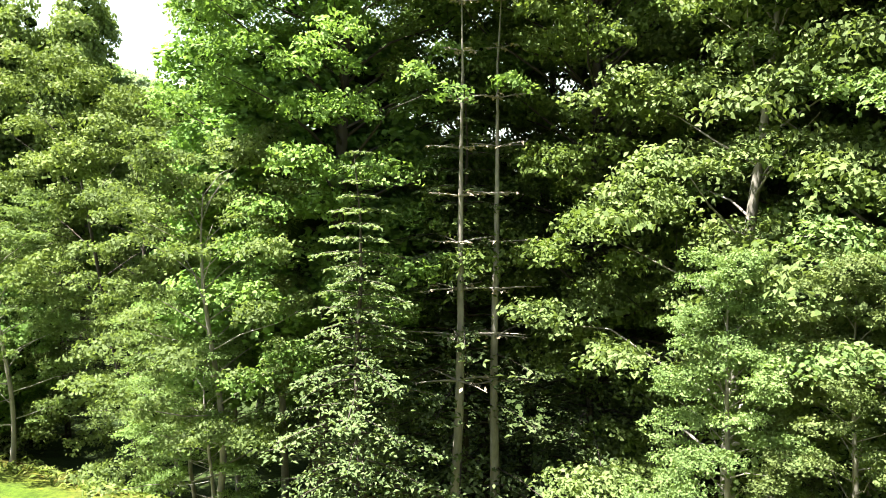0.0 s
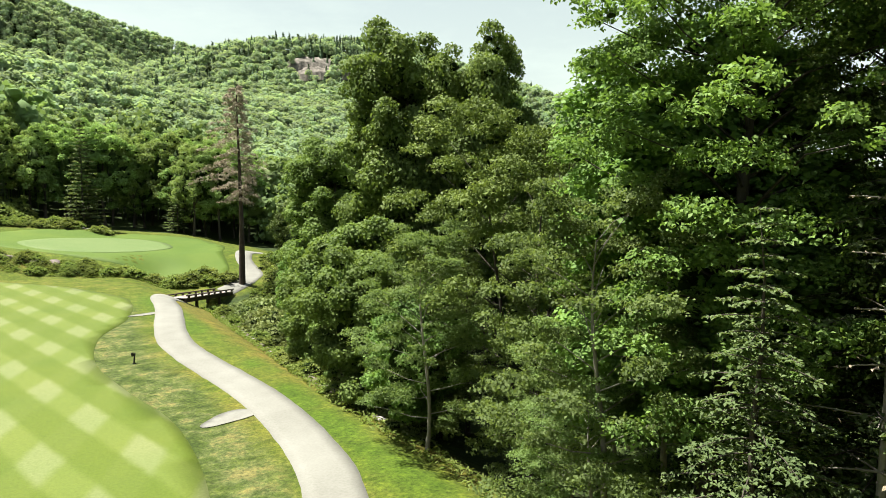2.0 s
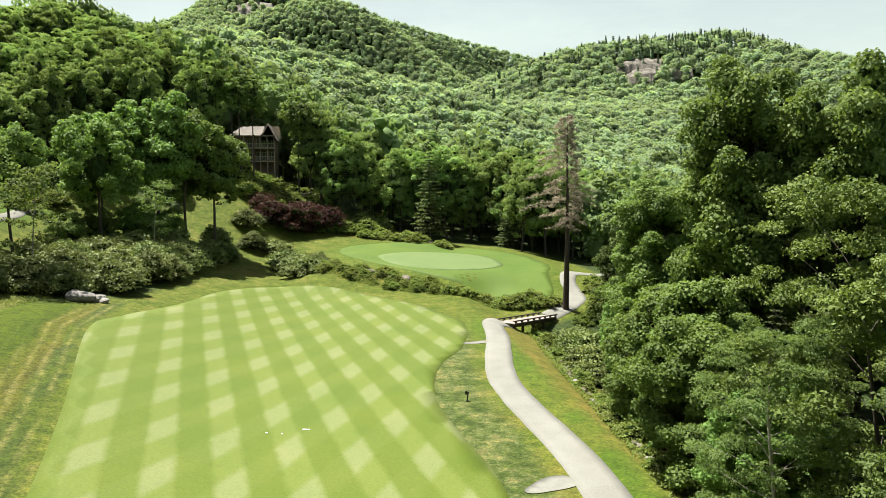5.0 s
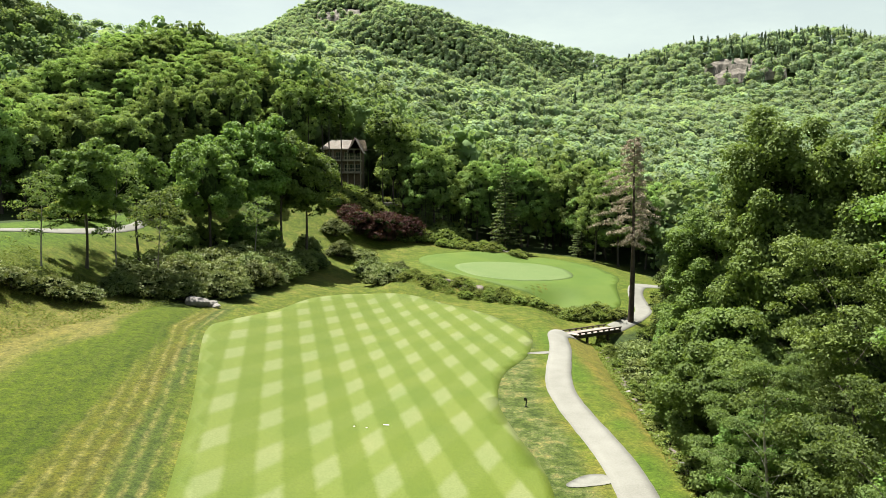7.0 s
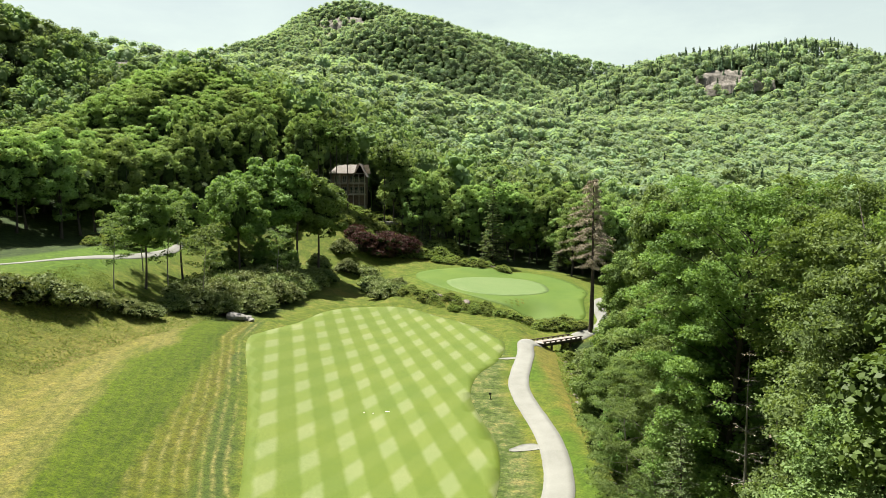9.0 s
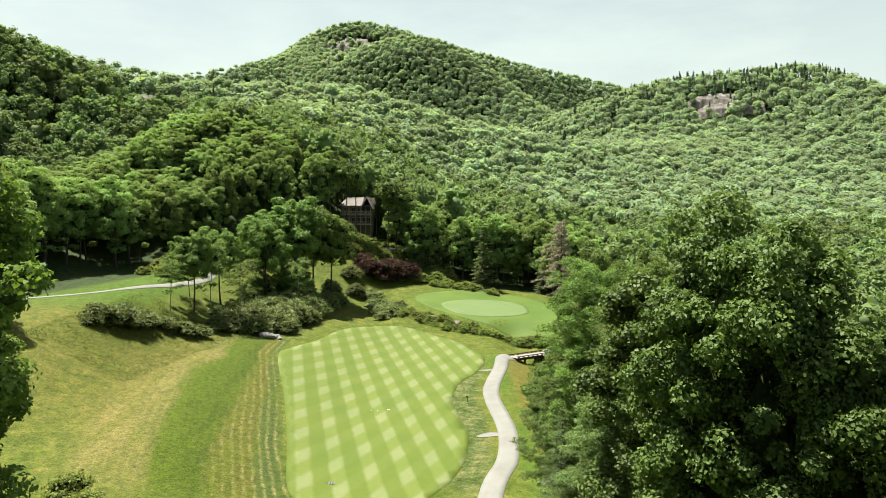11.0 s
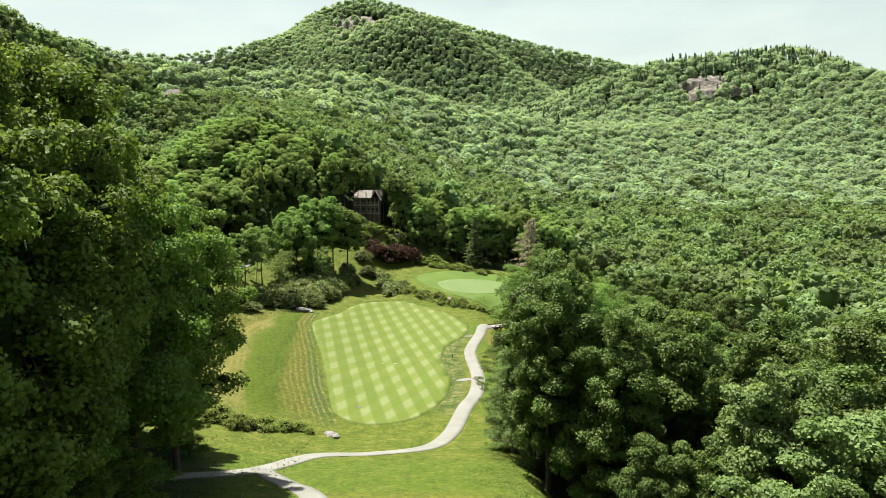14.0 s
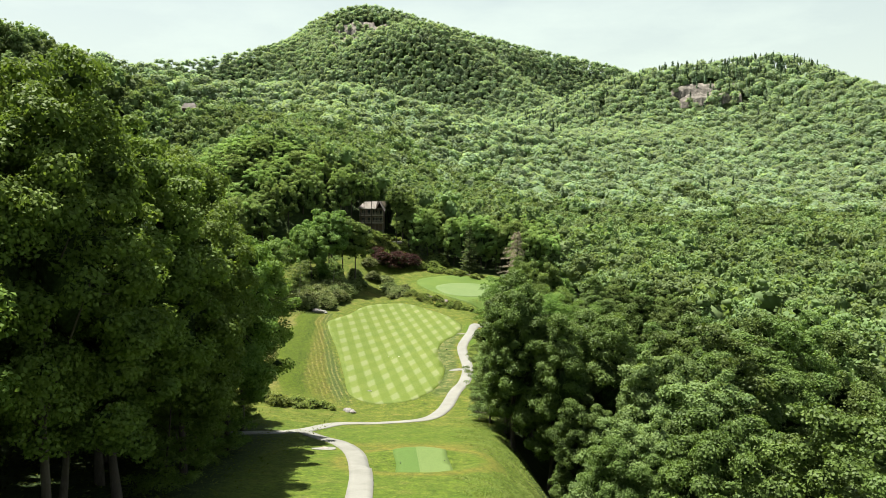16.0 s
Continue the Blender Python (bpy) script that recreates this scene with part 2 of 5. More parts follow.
M_BLACK = surface("black_plastic", [(0.3, (0.012, 0.012, 0.012)), (0.7, (0.03, 0.03, 0.03))], 3.0, rough=0.5)
M_WHITE = surface("white_paint", [(0.3, (0.42, 0.42, 0.4)), (0.7, (0.56, 0.56, 0.54))], 2.0, rough=0.6)

M_GLASS, g_nt, g_sh = material("window_glass")
g_sh.inputs["Base Color"].default_value = (0.02, 0.025, 0.03, 1)
g_sh.inputs["Roughness"].default_value = 0.06
g_sh.inputs["Specular IOR Level"].default_value = 0.8


def turf_material(name, pattern):
    """Mown turf; pattern(nt) gives the colour."""
    m, nt, sh = material(name)
    colour = pattern(nt)
    speck = ramp(nt, noise_out(nt, 7.0, 5.0, 0.7), [(0.3, (0.8, 0.8, 0.74)), (0.7, (1.14, 1.12, 1.2))])
    patch = ramp(nt, noise_out(nt, 0.16, 4.0, 0.6), [(0.3, (0.88, 0.94, 0.85)), (0.7, (1.1, 1.05, 1.12))])
    nt.links.new(mix(nt, 1.0, mix(nt, 1.0, colour, speck, "MULTIPLY"), patch, "MULTIPLY"), sh.inputs["Base Color"])
    sh.inputs["Roughness"].default_value = 0.75
    sh.inputs["Specular IOR Level"].default_value = 0.25
    bump(nt, sh, noise_out(nt, 9.0, 5.0, 0.7), 0.5, 0.03)
    return m


def stripe(nt, a, b, c, wide=0.225):
    """1 in mown lanes of the plan that run across the coordinate a*x + b*y + c, 0 between them."""
    geo = nt.nodes.new("ShaderNodeNewGeometry")
    sep = nt.nodes.new("ShaderNodeSeparateXYZ")
    nt.links.new(geo.outputs["Position"], sep.inputs[0])
    v = maths(nt, "MULTIPLY_ADD", sep.outputs[0], a, maths(nt, "MULTIPLY_ADD", sep.outputs[1], b, c))
    wobble = maths(nt, "MULTIPLY_ADD", noise_out(nt, 0.5, 5.0, 0.7), 0.16, -0.08)
    d = maths(nt, "PINGPONG", maths(nt, "ADD", v, wobble), 0.5)
    n = nt.nodes.new("ShaderNodeMapRange")
    n.interpolation_type = "SMOOTHSTEP"
    for key, value in (("From Min", wide + 0.07), ("From Max", wide - 0.07), ("To Min", 0.0), ("To Max", 1.0)):
        n.inputs[key].default_value = value
    nt.links.new(d, n.inputs["Value"])
    return n.outputs["Result"]


# the two mowing directions of the fairway, as rows of the inverse of the lattice of light squares
LAT = np.linalg.inv(np.array([[1.5, 4.1], [-6.8, -1.4]]))
LAT0 = -LAT @ np.array([-9.7, 51.4])


def fairway_colour(nt):
    along = stripe(nt, LAT[1, 0], LAT[1, 1], LAT0[1])
    across = stripe(nt, LAT[0, 0] + LAT[1, 0], LAT[0, 1] + LAT[1, 1], LAT0[0] + LAT0[1], 0.24)
    base = mix(nt, along, (0.067, 0.1, 0.0045), (0.09, 0.123, 0.015))
    base = mix(nt, maths(nt, "MULTIPLY", across, 0.3), base, (0.091, 0.121, 0.0165))
    return mix(nt, maths(nt, "MULTIPLY", along, across), base, (0.122, 0.15, 0.046))


def tee_colour(nt):
    geo = nt.nodes.new("ShaderNodeNewGeometry")
    sep = nt.nodes.new("ShaderNodeSeparateXYZ")
    nt.links.new(geo.outputs["Position"], sep.inputs[0])
    side = maths(nt, "GREATER_THAN", maths(nt, "MULTIPLY_ADD", sep.outputs[1], 0.12, sep.outputs[0]), -0.25)
    return mix(nt, side, (0.054, 0.102, 0.0123), (0.0864, 0.129, 0.03))


M_FAIRWAY = turf_material("fairway_turf", fairway_colour)
M_TEE = turf_material("tee_turf", tee_colour)
M_GREEN = turf_material("green_turf", lambda nt: mix(nt, 0.0, (0.092, 0.138, 0.04), (0.092, 0.138, 0.04)))
M_COLLAR = turf_material("collar_turf", lambda nt: mix(nt, noise_out(nt, 0.12, 2.0), (0.04, 0.084, 0.004), (0.078, 0.122, 0.01)))

# ground: mown lanes beside the fairway, dry grass, lush grass, woodland floor
M_GROUND, nt, sh = material("ground")
def attr(name):
    a = nt.nodes.new("ShaderNodeAttribute")
    a.attribute_name = name
    return a.outputs["Fac"]
grass = ramp(nt, noise_out(nt, 0.45, 7.0, 0.74), [(0.32, (0.034, 0.056, 0.005)), (0.47, (0.06, 0.085, 0.0095)), (0.58, (0.085, 0.1, 0.017)), (0.68, (0.125, 0.118, 0.034))])
lane, across = attr("lane"), attr("across")
lane_w = maths(nt, "ADD", lane, maths(nt, "MULTIPLY_ADD", noise_out(nt, 0.3, 3.0), 0.3, -0.15))
lanes = ramp(nt, maths(nt, "DIVIDE", lane_w, 3.0), [(0.0, (0.03, 0.05, 0.01)), (0.13, (0.042, 0.062, 0.013)), (0.17, (0.062, 0.064, 0.01)), (0.3, (0.064, 0.072, 0.0085)),
                                        (0.345, (0.032, 0.054, 0.001)), (0.6, (0.046, 0.072, 0.0015)), (0.66, (0.1, 0.098, 0.027)), (0.85, (0.122, 0.115, 0.036)), (1.0, (0.07, 0.084, 0.016))])
streak = noise_out(nt, 0.5, 4.0, 0.65, (1.0, 0.16, 1.0))
fine_lines = maths(nt, "PINGPONG", maths(nt, "ADD", maths(nt, "MULTIPLY", across, 0.95), maths(nt, "MULTIPLY", streak, 0.9)), 0.5)
line_w = ramp(nt, maths(nt, "DIVIDE", lane_w, 3.0), [(0.0, (0.85,) * 3), (0.15, (0.75,) * 3), (0.3, (0.55,) * 3), (0.36, (0.08,) * 3), (0.58, (0.08,) * 3), (0.68, (0.5,) * 3), (1.0, (0.25,) * 3)])
lines_on = mix(nt, 1.0, ramp(nt, fine_lines, [(0.2, (0, 0, 0)), (0.48, (1, 1, 1))]), ramp(nt, noise_out(nt, 0.9, 4.0, 0.7), [(0.36, (0.1, 0.1, 0.1)), (0.6, (1.2, 1.2, 1.2))]), "MULTIPLY")
lanes = mix(nt, mix(nt, 1.0, line_w, lines_on, "MULTIPLY"), lanes, (0.145, 0.138, 0.05))
lanes = mix(nt, ramp(nt, streak, [(0.42, (0, 0, 0)), (0.68, (0.712, 0.75, 0.54))]), lanes, (0.052, 0.076, 0.004))
grass = mix(nt, attr("mown"), grass, lanes)
grass = mix(nt, maths(nt, "MULTIPLY", attr("dry"), ramp(nt, noise_out(nt, 0.5, 5.0, 0.7), [(0.25, (0.116, 0.122, 0.0878)), (0.65, (1, 1, 1))])), grass, (0.127, 0.104, 0.025))
thatch = ramp(nt, noise_out(nt, 0.55, 7.0, 0.72), [(0.36, (0.022, 0.04, 0.008)), (0.46, (0.042, 0.064, 0.014)), (0.54, (0.075, 0.095, 0.035)), (0.62, (0.13, 0.122, 0.05))])
grass = mix(nt, attr("thatch"), grass, thatch)
grass = mix(nt, attr("lush"), grass, ramp(nt, noise_out(nt, 0.8, 4.0), [(0.3, (0.0387, 0.0752, 0.00586)), (0.7, (0.058, 0.102, 0.0102))]))
litter = ramp(nt, noise_out(nt, 0.7, 5.0, 0.7), [(0.3, (0.012, 0.024, 0.006)), (0.55, (0.028, 0.046, 0.013)), (0.75, (0.05, 0.068, 0.022))])
grass = mix(nt, attr("woods"), grass, litter)
speck = ramp(nt, noise_out(nt, 5.0, 6.0, 0.75), [(0.32, (0.42, 0.46, 0.36)), (0.66, (1.42, 1.36, 1.2))])
tufts = ramp(nt, noise_out(nt, 1.3, 7.0, 0.78), [(0.36, (0.6, 0.66, 0.55)), (0.5, (1.0, 1.0, 1.0)), (0.64, (1.36, 1.28, 1.1))])
nt.links.new(mix(nt, 1.0, mix(nt, 1.0, grass, speck, "MULTIPLY"), tufts, "MULTIPLY"), sh.inputs["Base Color"])
sh.inputs["Roughness"].default_value = 0.9
sh.inputs["Specular IOR Level"].default_value = 0.15
bump(nt, sh, noise_out(nt, 4.0, 6.0, 0.75), 0.7, 0.08)


# ---- building helpers ----
def raw_mesh(name, verts, quads=(), tris=(), mat=None, smooth=False, tri_mat=None):
    """A mesh from numpy arrays."""
    verts = np.asarray(verts, np.float32)
    quads, tris = np.asarray(quads, np.int32).reshape(-1, 4), np.asarray(tris, np.int32).reshape(-1, 3)
    me = bpy.data.meshes.new(name)
    me.vertices.add(len(verts))
    me.vertices.foreach_set("co", verts.ravel())
    me.loops.add(quads.size + tris.size)
    me.loops.foreach_set("vertex_index", np.concatenate([quads.ravel(), tris.ravel()]))
    me.polygons.add(len(quads) + len(tris))
    me.polygons.foreach_set("loop_start", np.concatenate([np.arange(len(quads)) * 4, quads.size + np.arange(len(tris)) * 3]).astype(np.int32))
    if smooth:
        me.polygons.foreach_set("use_smooth", np.ones(len(me.polygons), bool))
    if mat:
        me.materials.append(mat)
    if tri_mat:
        me.materials.append(tri_mat)
        me.polygons.foreach_set("material_index", np.concatenate([np.zeros(len(quads)), np.ones(len(tris))]).astype(np.int32))
    me.update(calc_edges=True)
    return me


def part(name, shape, mat, parent, label=""):
    """A bmesh or mesh as one object under a thing or part."""
    if isinstance(shape, bmesh.types.BMesh):
        me = bpy.data.meshes.new(name)
        shape.to_mesh(me)
        shape.free()
    else:
        me = shape
    if mat and not me.materials:
        me.materials.append(mat)
    ob = new(name, me)
    ob.parent = parent
    return tagged(ob, label)


def thing(name, label, category, place=(0, 0, 0), turn=0.0, group="", kind=""):
    ob = new(name)
    ob.empty_display_size = 0.3
    ob.matrix_world = pose(*place, 0, 0, turn)
    return tagged(ob, label, category, group, kind)


def box(bm, size, at=(0, 0, 0), bevel=0.0, turn=(0, 0, 0)):
    r = bmesh.ops.create_cube(bm, size=1.0, matrix=pose(*at, *turn) @ Matrix.Diagonal((*size, 1)))
    if bevel:
        edges = list({e for v in r["verts"] for e in v.link_edges})
        bmesh.ops.bevel(bm, geom=edges, offset=bevel, segments=1, affect="EDGES")
    return bm


def box_bm(size, at=(0, 0, 0), bevel=0.0, turn=(0, 0, 0)):
    return box(bmesh.new(), size, at, bevel, turn)


def spline(points, step=1.0, closed=False):
    """Catmull-Rom through points of the plan, at even steps."""
    p = np.asarray(points, float)
    n = len(p)
    out = []
    for i in range(n if closed else n - 1):
        a, b, c, d = (p[(i + k) % n] if closed else p[min(max(i + k, 0), n - 1)] for k in (-1, 0, 1, 2))
        m = max(2, int(np.linalg.norm(c - b) / step))
        for k in range(m):
            t = k / m
            out.append(0.5 * (2 * b + (c - a) * t + (2 * a - 5 * b + 4 * c - d) * t * t + (3 * b - a - 3 * c + d) * t ** 3))
    if not closed:
        out.append(p[-1])
    return np.array(out)


def inside(poly, x, y):
    hit = np.zeros(np.shape(x), bool)
    for (x0, y0), (x1, y1) in zip(poly, np.roll(poly, -1, 0)):
        cross = ((y0 > y) != (y1 > y)) & (x < (x1 - x0) * (y - y0) / (y1 - y0 + 1e-12) + x0)
        hit ^= cross
    return hit


def edge_distance(poly, x, y):
    """Distance to a chain of points of the plan."""
    d = np.full(np.shape(x), 1e9)
    for q in poly:
        d = np.minimum(d, np.hypot(x - q[0], y - q[1]))
    return d


def turf_patch(name, outline, mat, lift, label, category, cell=1.2):
    """A mown area that lies on the ground, with an edge that goes down into it."""
    from mathutils.geometry import delaunay_2d_cdt
    rim = outline
    gx, gy = np.meshgrid(np.arange(rim[:, 0].min(), rim[:, 0].max(), cell), np.arange(rim[:, 1].min(), rim[:, 1].max(), cell))
    gx, gy = gx.ravel(), gy.ravel()
    ok = inside(rim, gx, gy)
    ok[ok] = edge_distance(rim, gx[ok], gy[ok]) > cell * 0.5
    pts = [Vector(p) for p in rim] + [Vector(p) for p in zip(gx[ok], gy[ok])]
    n = len(rim)
    v, _, f, _, _, _ = delaunay_2d_cdt(pts, [(i, (i + 1) % n) for i in range(n)], [], 1, 1e-5)
    v = np.array([tuple(p) for p in v])
    z = ground(v[:, 0], v[:, 1]) + lift
    verts = np.column_stack([v, z])
    tris = np.array([t for t in f if len(t) == 3])
    skirt = np.column_stack([rim, ground(rim[:, 0], rim[:, 1]) - 0.15])
    base = len(verts)
    index = [int(np.argmin(np.abs(v[:, 0] - p[0]) + np.abs(v[:, 1] - p[1]))) for p in rim]
    quads = [(index[i], index[(i + 1) % n], base + (i + 1) % n, base + i) for i in range(n)]
    ob = new(name, raw_mesh(name, np.vstack([verts, skirt]), quads, tris, mat, False))
    return tagged(ob, label, category, "", "structure")


def ribbon(name, points, width, mat, lift, label, category, parent=None):
    """A path that lies on the ground with a rounded crown and edges."""
    c = spline(points, 0.8)
    d = np.gradient(c, axis=0)
    d /= np.linalg.norm(d, axis=1)[:, None]
    nrm = np.column_stack([-d[:, 1], d[:, 0]])
    wob = np.array([0.06 * noise.noise(Vector((p[0] * 0.7, p[1] * 0.7, 3.0))) for p in c])
    cols = []
    for u, dz in ((-0.5, -0.15), (-0.5, 0.0), (-0.25, 0.025), (0, 0.035), (0.25, 0.025), (0.5, 0.0), (0.5, -0.15)):
        q = c + nrm * (u * (width + wob))[:, None] if np.ndim(width) else c + nrm * (u * (width + 2 * wob))[:, None]
        cols.append(np.column_stack([q, ground(q[:, 0], q[:, 1]) + lift + dz]))
    v = np.stack(cols, 1).reshape(-1, 3)
    k, n = len(cols), len(c)
    quads = [(i * k + j, i * k + j + 1, (i + 1) * k + j + 1, (i + 1) * k + j) for i in range(n - 1) for j in range(k - 1)]
    ob = new(name, raw_mesh(name, v, np.array(quads)[:, ::-1], (), mat))
    return tagged(ob, label, category, "", "structure")


# ---- ground ----
FAIRWAY = spline([(-23.9, 66), (-23.2, 73), (-20.2, 83), (-17.4, 97), (-11.5, 106.5), (-1.4, 104.7), (7, 95), (12, 83), (12.5, 76.6), (10.6, 68), (7.4, 61), (6, 52.6), (6.6, 44.7), (7.7, 36.7),
                  (7, 28), (5, 21), (1, 14.5), (-4, 12.2), (-8, 13.4), (-11.5, 17.5), (-14.1, 28.6), (-18.3, 45.8)], 1.0, True)
COLLAR = spline([(-2.2, 137), (4.7, 143), (15, 148), (26.5, 147), (33, 135), (35.2, 122), (32.4, 112), (30.4, 103.5), (23.5, 104), (12, 108.5), (3, 117.5), (-1.5, 127)], 1.0, True)
PUTT = spline([(4.5, 125.5), (6.9, 130), (10.5, 133.4), (15, 135.2), (20, 136), (24.4, 134.6), (27, 129.5), (26.8, 122), (23.4, 117), (18.3, 113.6), (13.3, 112.6), (8, 114.8), (5.3, 119.7)], 0.8, True)
TEE = spline([(1.7, -37.2), (4.6, -36.6), (7.4, -36), (7.9, -39.5), (8.5, -44.8), (5.6, -45.4), (2.7, -45.9), (2.2, -41.5)], 0.5, True)
PATH_MAIN = [(18.6, 83.6), (16.3, 80.0), (15.1, 72.0), (12.5, 59), (12.1, 51.5), (12.9, 38.2), (12.0, 28), (9.8, 20.5), (7.2, 7), (4.0, -2.2), (-2.5, -6.6), (-9.0, -9.0), (-13.2, -19.5), (-19, -25), (-27, -31), (-40, -36)]
PATH_TEE = [(-12.9, -19.5), (-9.2, -25.0), (-6.2, -28.8), (-3.2, -36.5), (-0.9, -48), (0.3, -58), (1.2, -70), (2.0, -85), (2.0, -105), (0, -130)]
PATH_GREEN = [(26.9, 93.0), (31.6, 97), (34.2, 102.5), (34.8, 109), (37.4, 115), (42.5, 121), (50, 128), (58, 140)]
PATH_UPPER = [(-95, 50), (-70, 62), (-58, 72), (-53.0, 84), (-50.5, 95), (-50, 110), (-54, 128)]
EDGE_Y, EDGE_X = (-20, 5, 12, 28, 46, 66, 83, 100, 115), (-6, -7, -9, -14.1, -18.3, -23.8, -24, -22, -20)

creek = spline([(-7, 116.5), (-3.5, 113.5), (1, 110), (5.5, 107.2), (10, 105), (15, 102.5), (20, 100), (24.5, 98.5), (28.5, 97.5)], 1.0)


def axis(low, high, step, near_low, near_high, far_low, far_high, n):
    inner = np.arange(low, high + step / 2, step)
    t = np.linspace(0, 1, n + 1)[1:]
    return np.concatenate([(low - (low - far_low) * (0.16 * t + 0.84 * t ** 3.2))[::-1], inner, high + (far_high - high) * (0.16 * t + 0.84 * t ** 3.2)])


gx, gy = axis(-85, 62, 1.0, 0, 0, -4200, 4200, 60), axis(-135, 178, 1.0, 0, 0, -4200, 4200, 70)
X, Y = np.meshgrid(gx, gy)
Z = ground(X, Y)
rough_z = np.array([noise.noise(Vector((a * 0.25, b * 0.25, 0.0))) for a, b in zip(X.ravel(), Y.ravel())]).reshape(X.shape)
v_left = np.interp(Y, EDGE_Y, EDGE_X) - X
b_one, b_two = np.interp(Y, (18, 50, 60), (9.5, 5.6, 3.8)), np.interp(Y, (16, 50, 60), (15.5, 15.0, 9.5))
lane_v = np.where(v_left < b_one, v_left / b_one, np.where(v_left < b_two, 1 + (v_left - b_one) / (b_two - b_one), 2 + (v_left - b_two) / 9))
fair_d = np.where(inside(FAIRWAY, X, Y), 0, 1)
edge_near = (np.abs(X) < 90) & (np.abs(Y) < 180)
d_fair, d_collar, d_creek = (np.full(X.shape, 99.0) for _ in range(3))
d_fair[edge_near] = edge_distance(FAIRWAY[::2], X[edge_near], Y[edge_near])
d_collar[edge_near] = edge_distance(COLLAR[::2], X[edge_near], Y[edge_near])
d_creek[edge_near] = edge_distance(creek, X[edge_near], Y[edge_near])
woods = np.maximum.reduce([ease((X - np.interp(Y, (-60, -25, 0, 35, 60, 90, 100, 160), (20, 17, 14.5, 18, 20.5, 23, 46, 44))) / 3.5), ease((Y - np.interp(X, (-60, -34, -28, 6, 12, 45), (140, 138, 168, 168, 158, 150))) / 6),
                           ease((-X - np.interp(Y, (-140, -60, -22, -8, 6, 25, 45, 60, 140), (10, 10, 13, 25, 44, 48, 56, 66, 50))) / 4), ease((1.15 - np.hypot((X + 32) / 8.0, (Y - 95) / 20)) / 0.3)])
mown = ease((v_left - 0.2) / 0.8) * ease((3.1 - lane_v) / 0.5) * ease((Y - 6) / 10) * ease((84 - Y) / 10)
dry = np.clip(ease((lane_v - 2.0) / 0.5) * ease((Y - 12) / 20) * ease((72 - Y) / 12) * 0.4
              + 0.8 * ease((X - 15.2) / 2.0) * ease((Y - 12) / 12) * ease((90 - Y) / 8)
              + 0.8 * np.exp(-((np.hypot(X - 4.6, Y + 41.5) - 8.6) / 1.1) ** 2) + 0.75 * np.exp(-(((X + 18) / 4) ** 2 + ((Y - 117) / 3.5) ** 2))
              + 0.55 * ease((9.5 - np.abs(X - 9)) / 3) * np.exp(-(((Y - 47) / 14) ** 2)) * (rough_z > 0.0)
              + 0.7 * np.exp(-(((Y + 31) / 2.5) ** 2)) * ease((11 - np.abs(X - 4)) / 4)
              + 0.75 * ease((2.6 - d_creek) / 1.4) + 0.7 * ease((X + 10) / 5) * ease((24 - X) / 5) * ease((Y - 147.5) / 2) * ease((157 - Y) / 3), 0, 1)
thatch = ease((X - 4) / 2) * ease((np.interp(Y, (12, 28, 40, 52, 59, 72), (8, 10.6, 11.0, 10.4, 10.8, 12.6)) - X) / 1.0) * ease((Y - 14) / 8) * ease((82 - Y) / 8) * ease((5.6 - d_fair) / 1.5) * 0.9
lush = np.clip(ease((2.2 - np.abs(X - 14.6)) / 1.2) * ease((Y - 14) / 12) * ease((86 - Y) / 8) * 0.85 + ease((4 - d_collar) / 3) * 0.4 + ease((-X - 46) / 5) * ease((Y - 52) / 8) * ease((130 - Y) / 10)
               + 0.5 * ease((-8 - Y) / 6), 0, 1) * (1 - mown) * (1 - 0.85 * dry)
Z = Z + 0.10 * rough_z * (d_fair > 3) * (1 - np.clip(woods, 0, 1)) * 0.6
near_line = np.full(X.shape, 99.0)
lines = np.vstack([spline(p, 1.0) for p in (PATH_MAIN, PATH_TEE, PATH_GREEN, PATH_UPPER)])
near_line[edge_near] = edge_distance(lines, X[edge_near], Y[edge_near])
flat = (fair_d == 0) | (d_fair < 2) | (d_collar < 2) | inside(COLLAR, X, Y) | (near_line < 3.5) | (np.hypot(X - 5, Y + 41) < 9)
Z[flat] = ground(X, Y)[flat]
nx, ny = len(gx), len(gy)
ids = np.arange(nx * ny).reshape(ny, nx)
me = raw_mesh("ground", np.column_stack([X.ravel(), Y.ravel(), Z.ravel()]), np.stack([ids[:-1, :-1], ids[:-1, 1:], ids[1:, 1:], ids[1:, :-1]], -1).reshape(-1, 4), (), M_GROUND, True)
for key, values in (("lane", lane_v), ("across", v_left), ("mown", mown), ("dry", dry), ("lush", lush), ("thatch", thatch), ("woods", np.clip(woods, 0, 1))):
    a = me.attributes.new(key, "FLOAT", "POINT")
    a.data.foreach_set("value", values.ravel().astype(np.float32))
tagged(new("ground", me), "sloping grass and woodland floor of a mountain valley", "ground", "", "structure")

turf_patch("fairway", FAIRWAY, M_FAIRWAY, 0.03, "bright green fairway mown in a checked pattern of light squares", "fairway")
turf_patch("green_surround", COLLAR, M_COLLAR, 0.03, "darker mown grass round the putting green", "lawn")
turf_patch("putting_green", PUTT, M_GREEN, 0.06, "pale smooth putting green on a raised bank", "green")
turf_patch("tee_box", TEE, M_TEE, 0.05, "two-toned mown rectangular tee beside the path", "tee", 0.8)
ribbon("cart_path", PATH_MAIN, 2.55, M_CONCRETE, 0.06, "pale concrete cart path winding along the fairway", "path")
ribbon("cart_path_to_tee", PATH_TEE, 2.3, M_CONCRETE, 0.075, "pale concrete cart path branching up to the tee", "path")
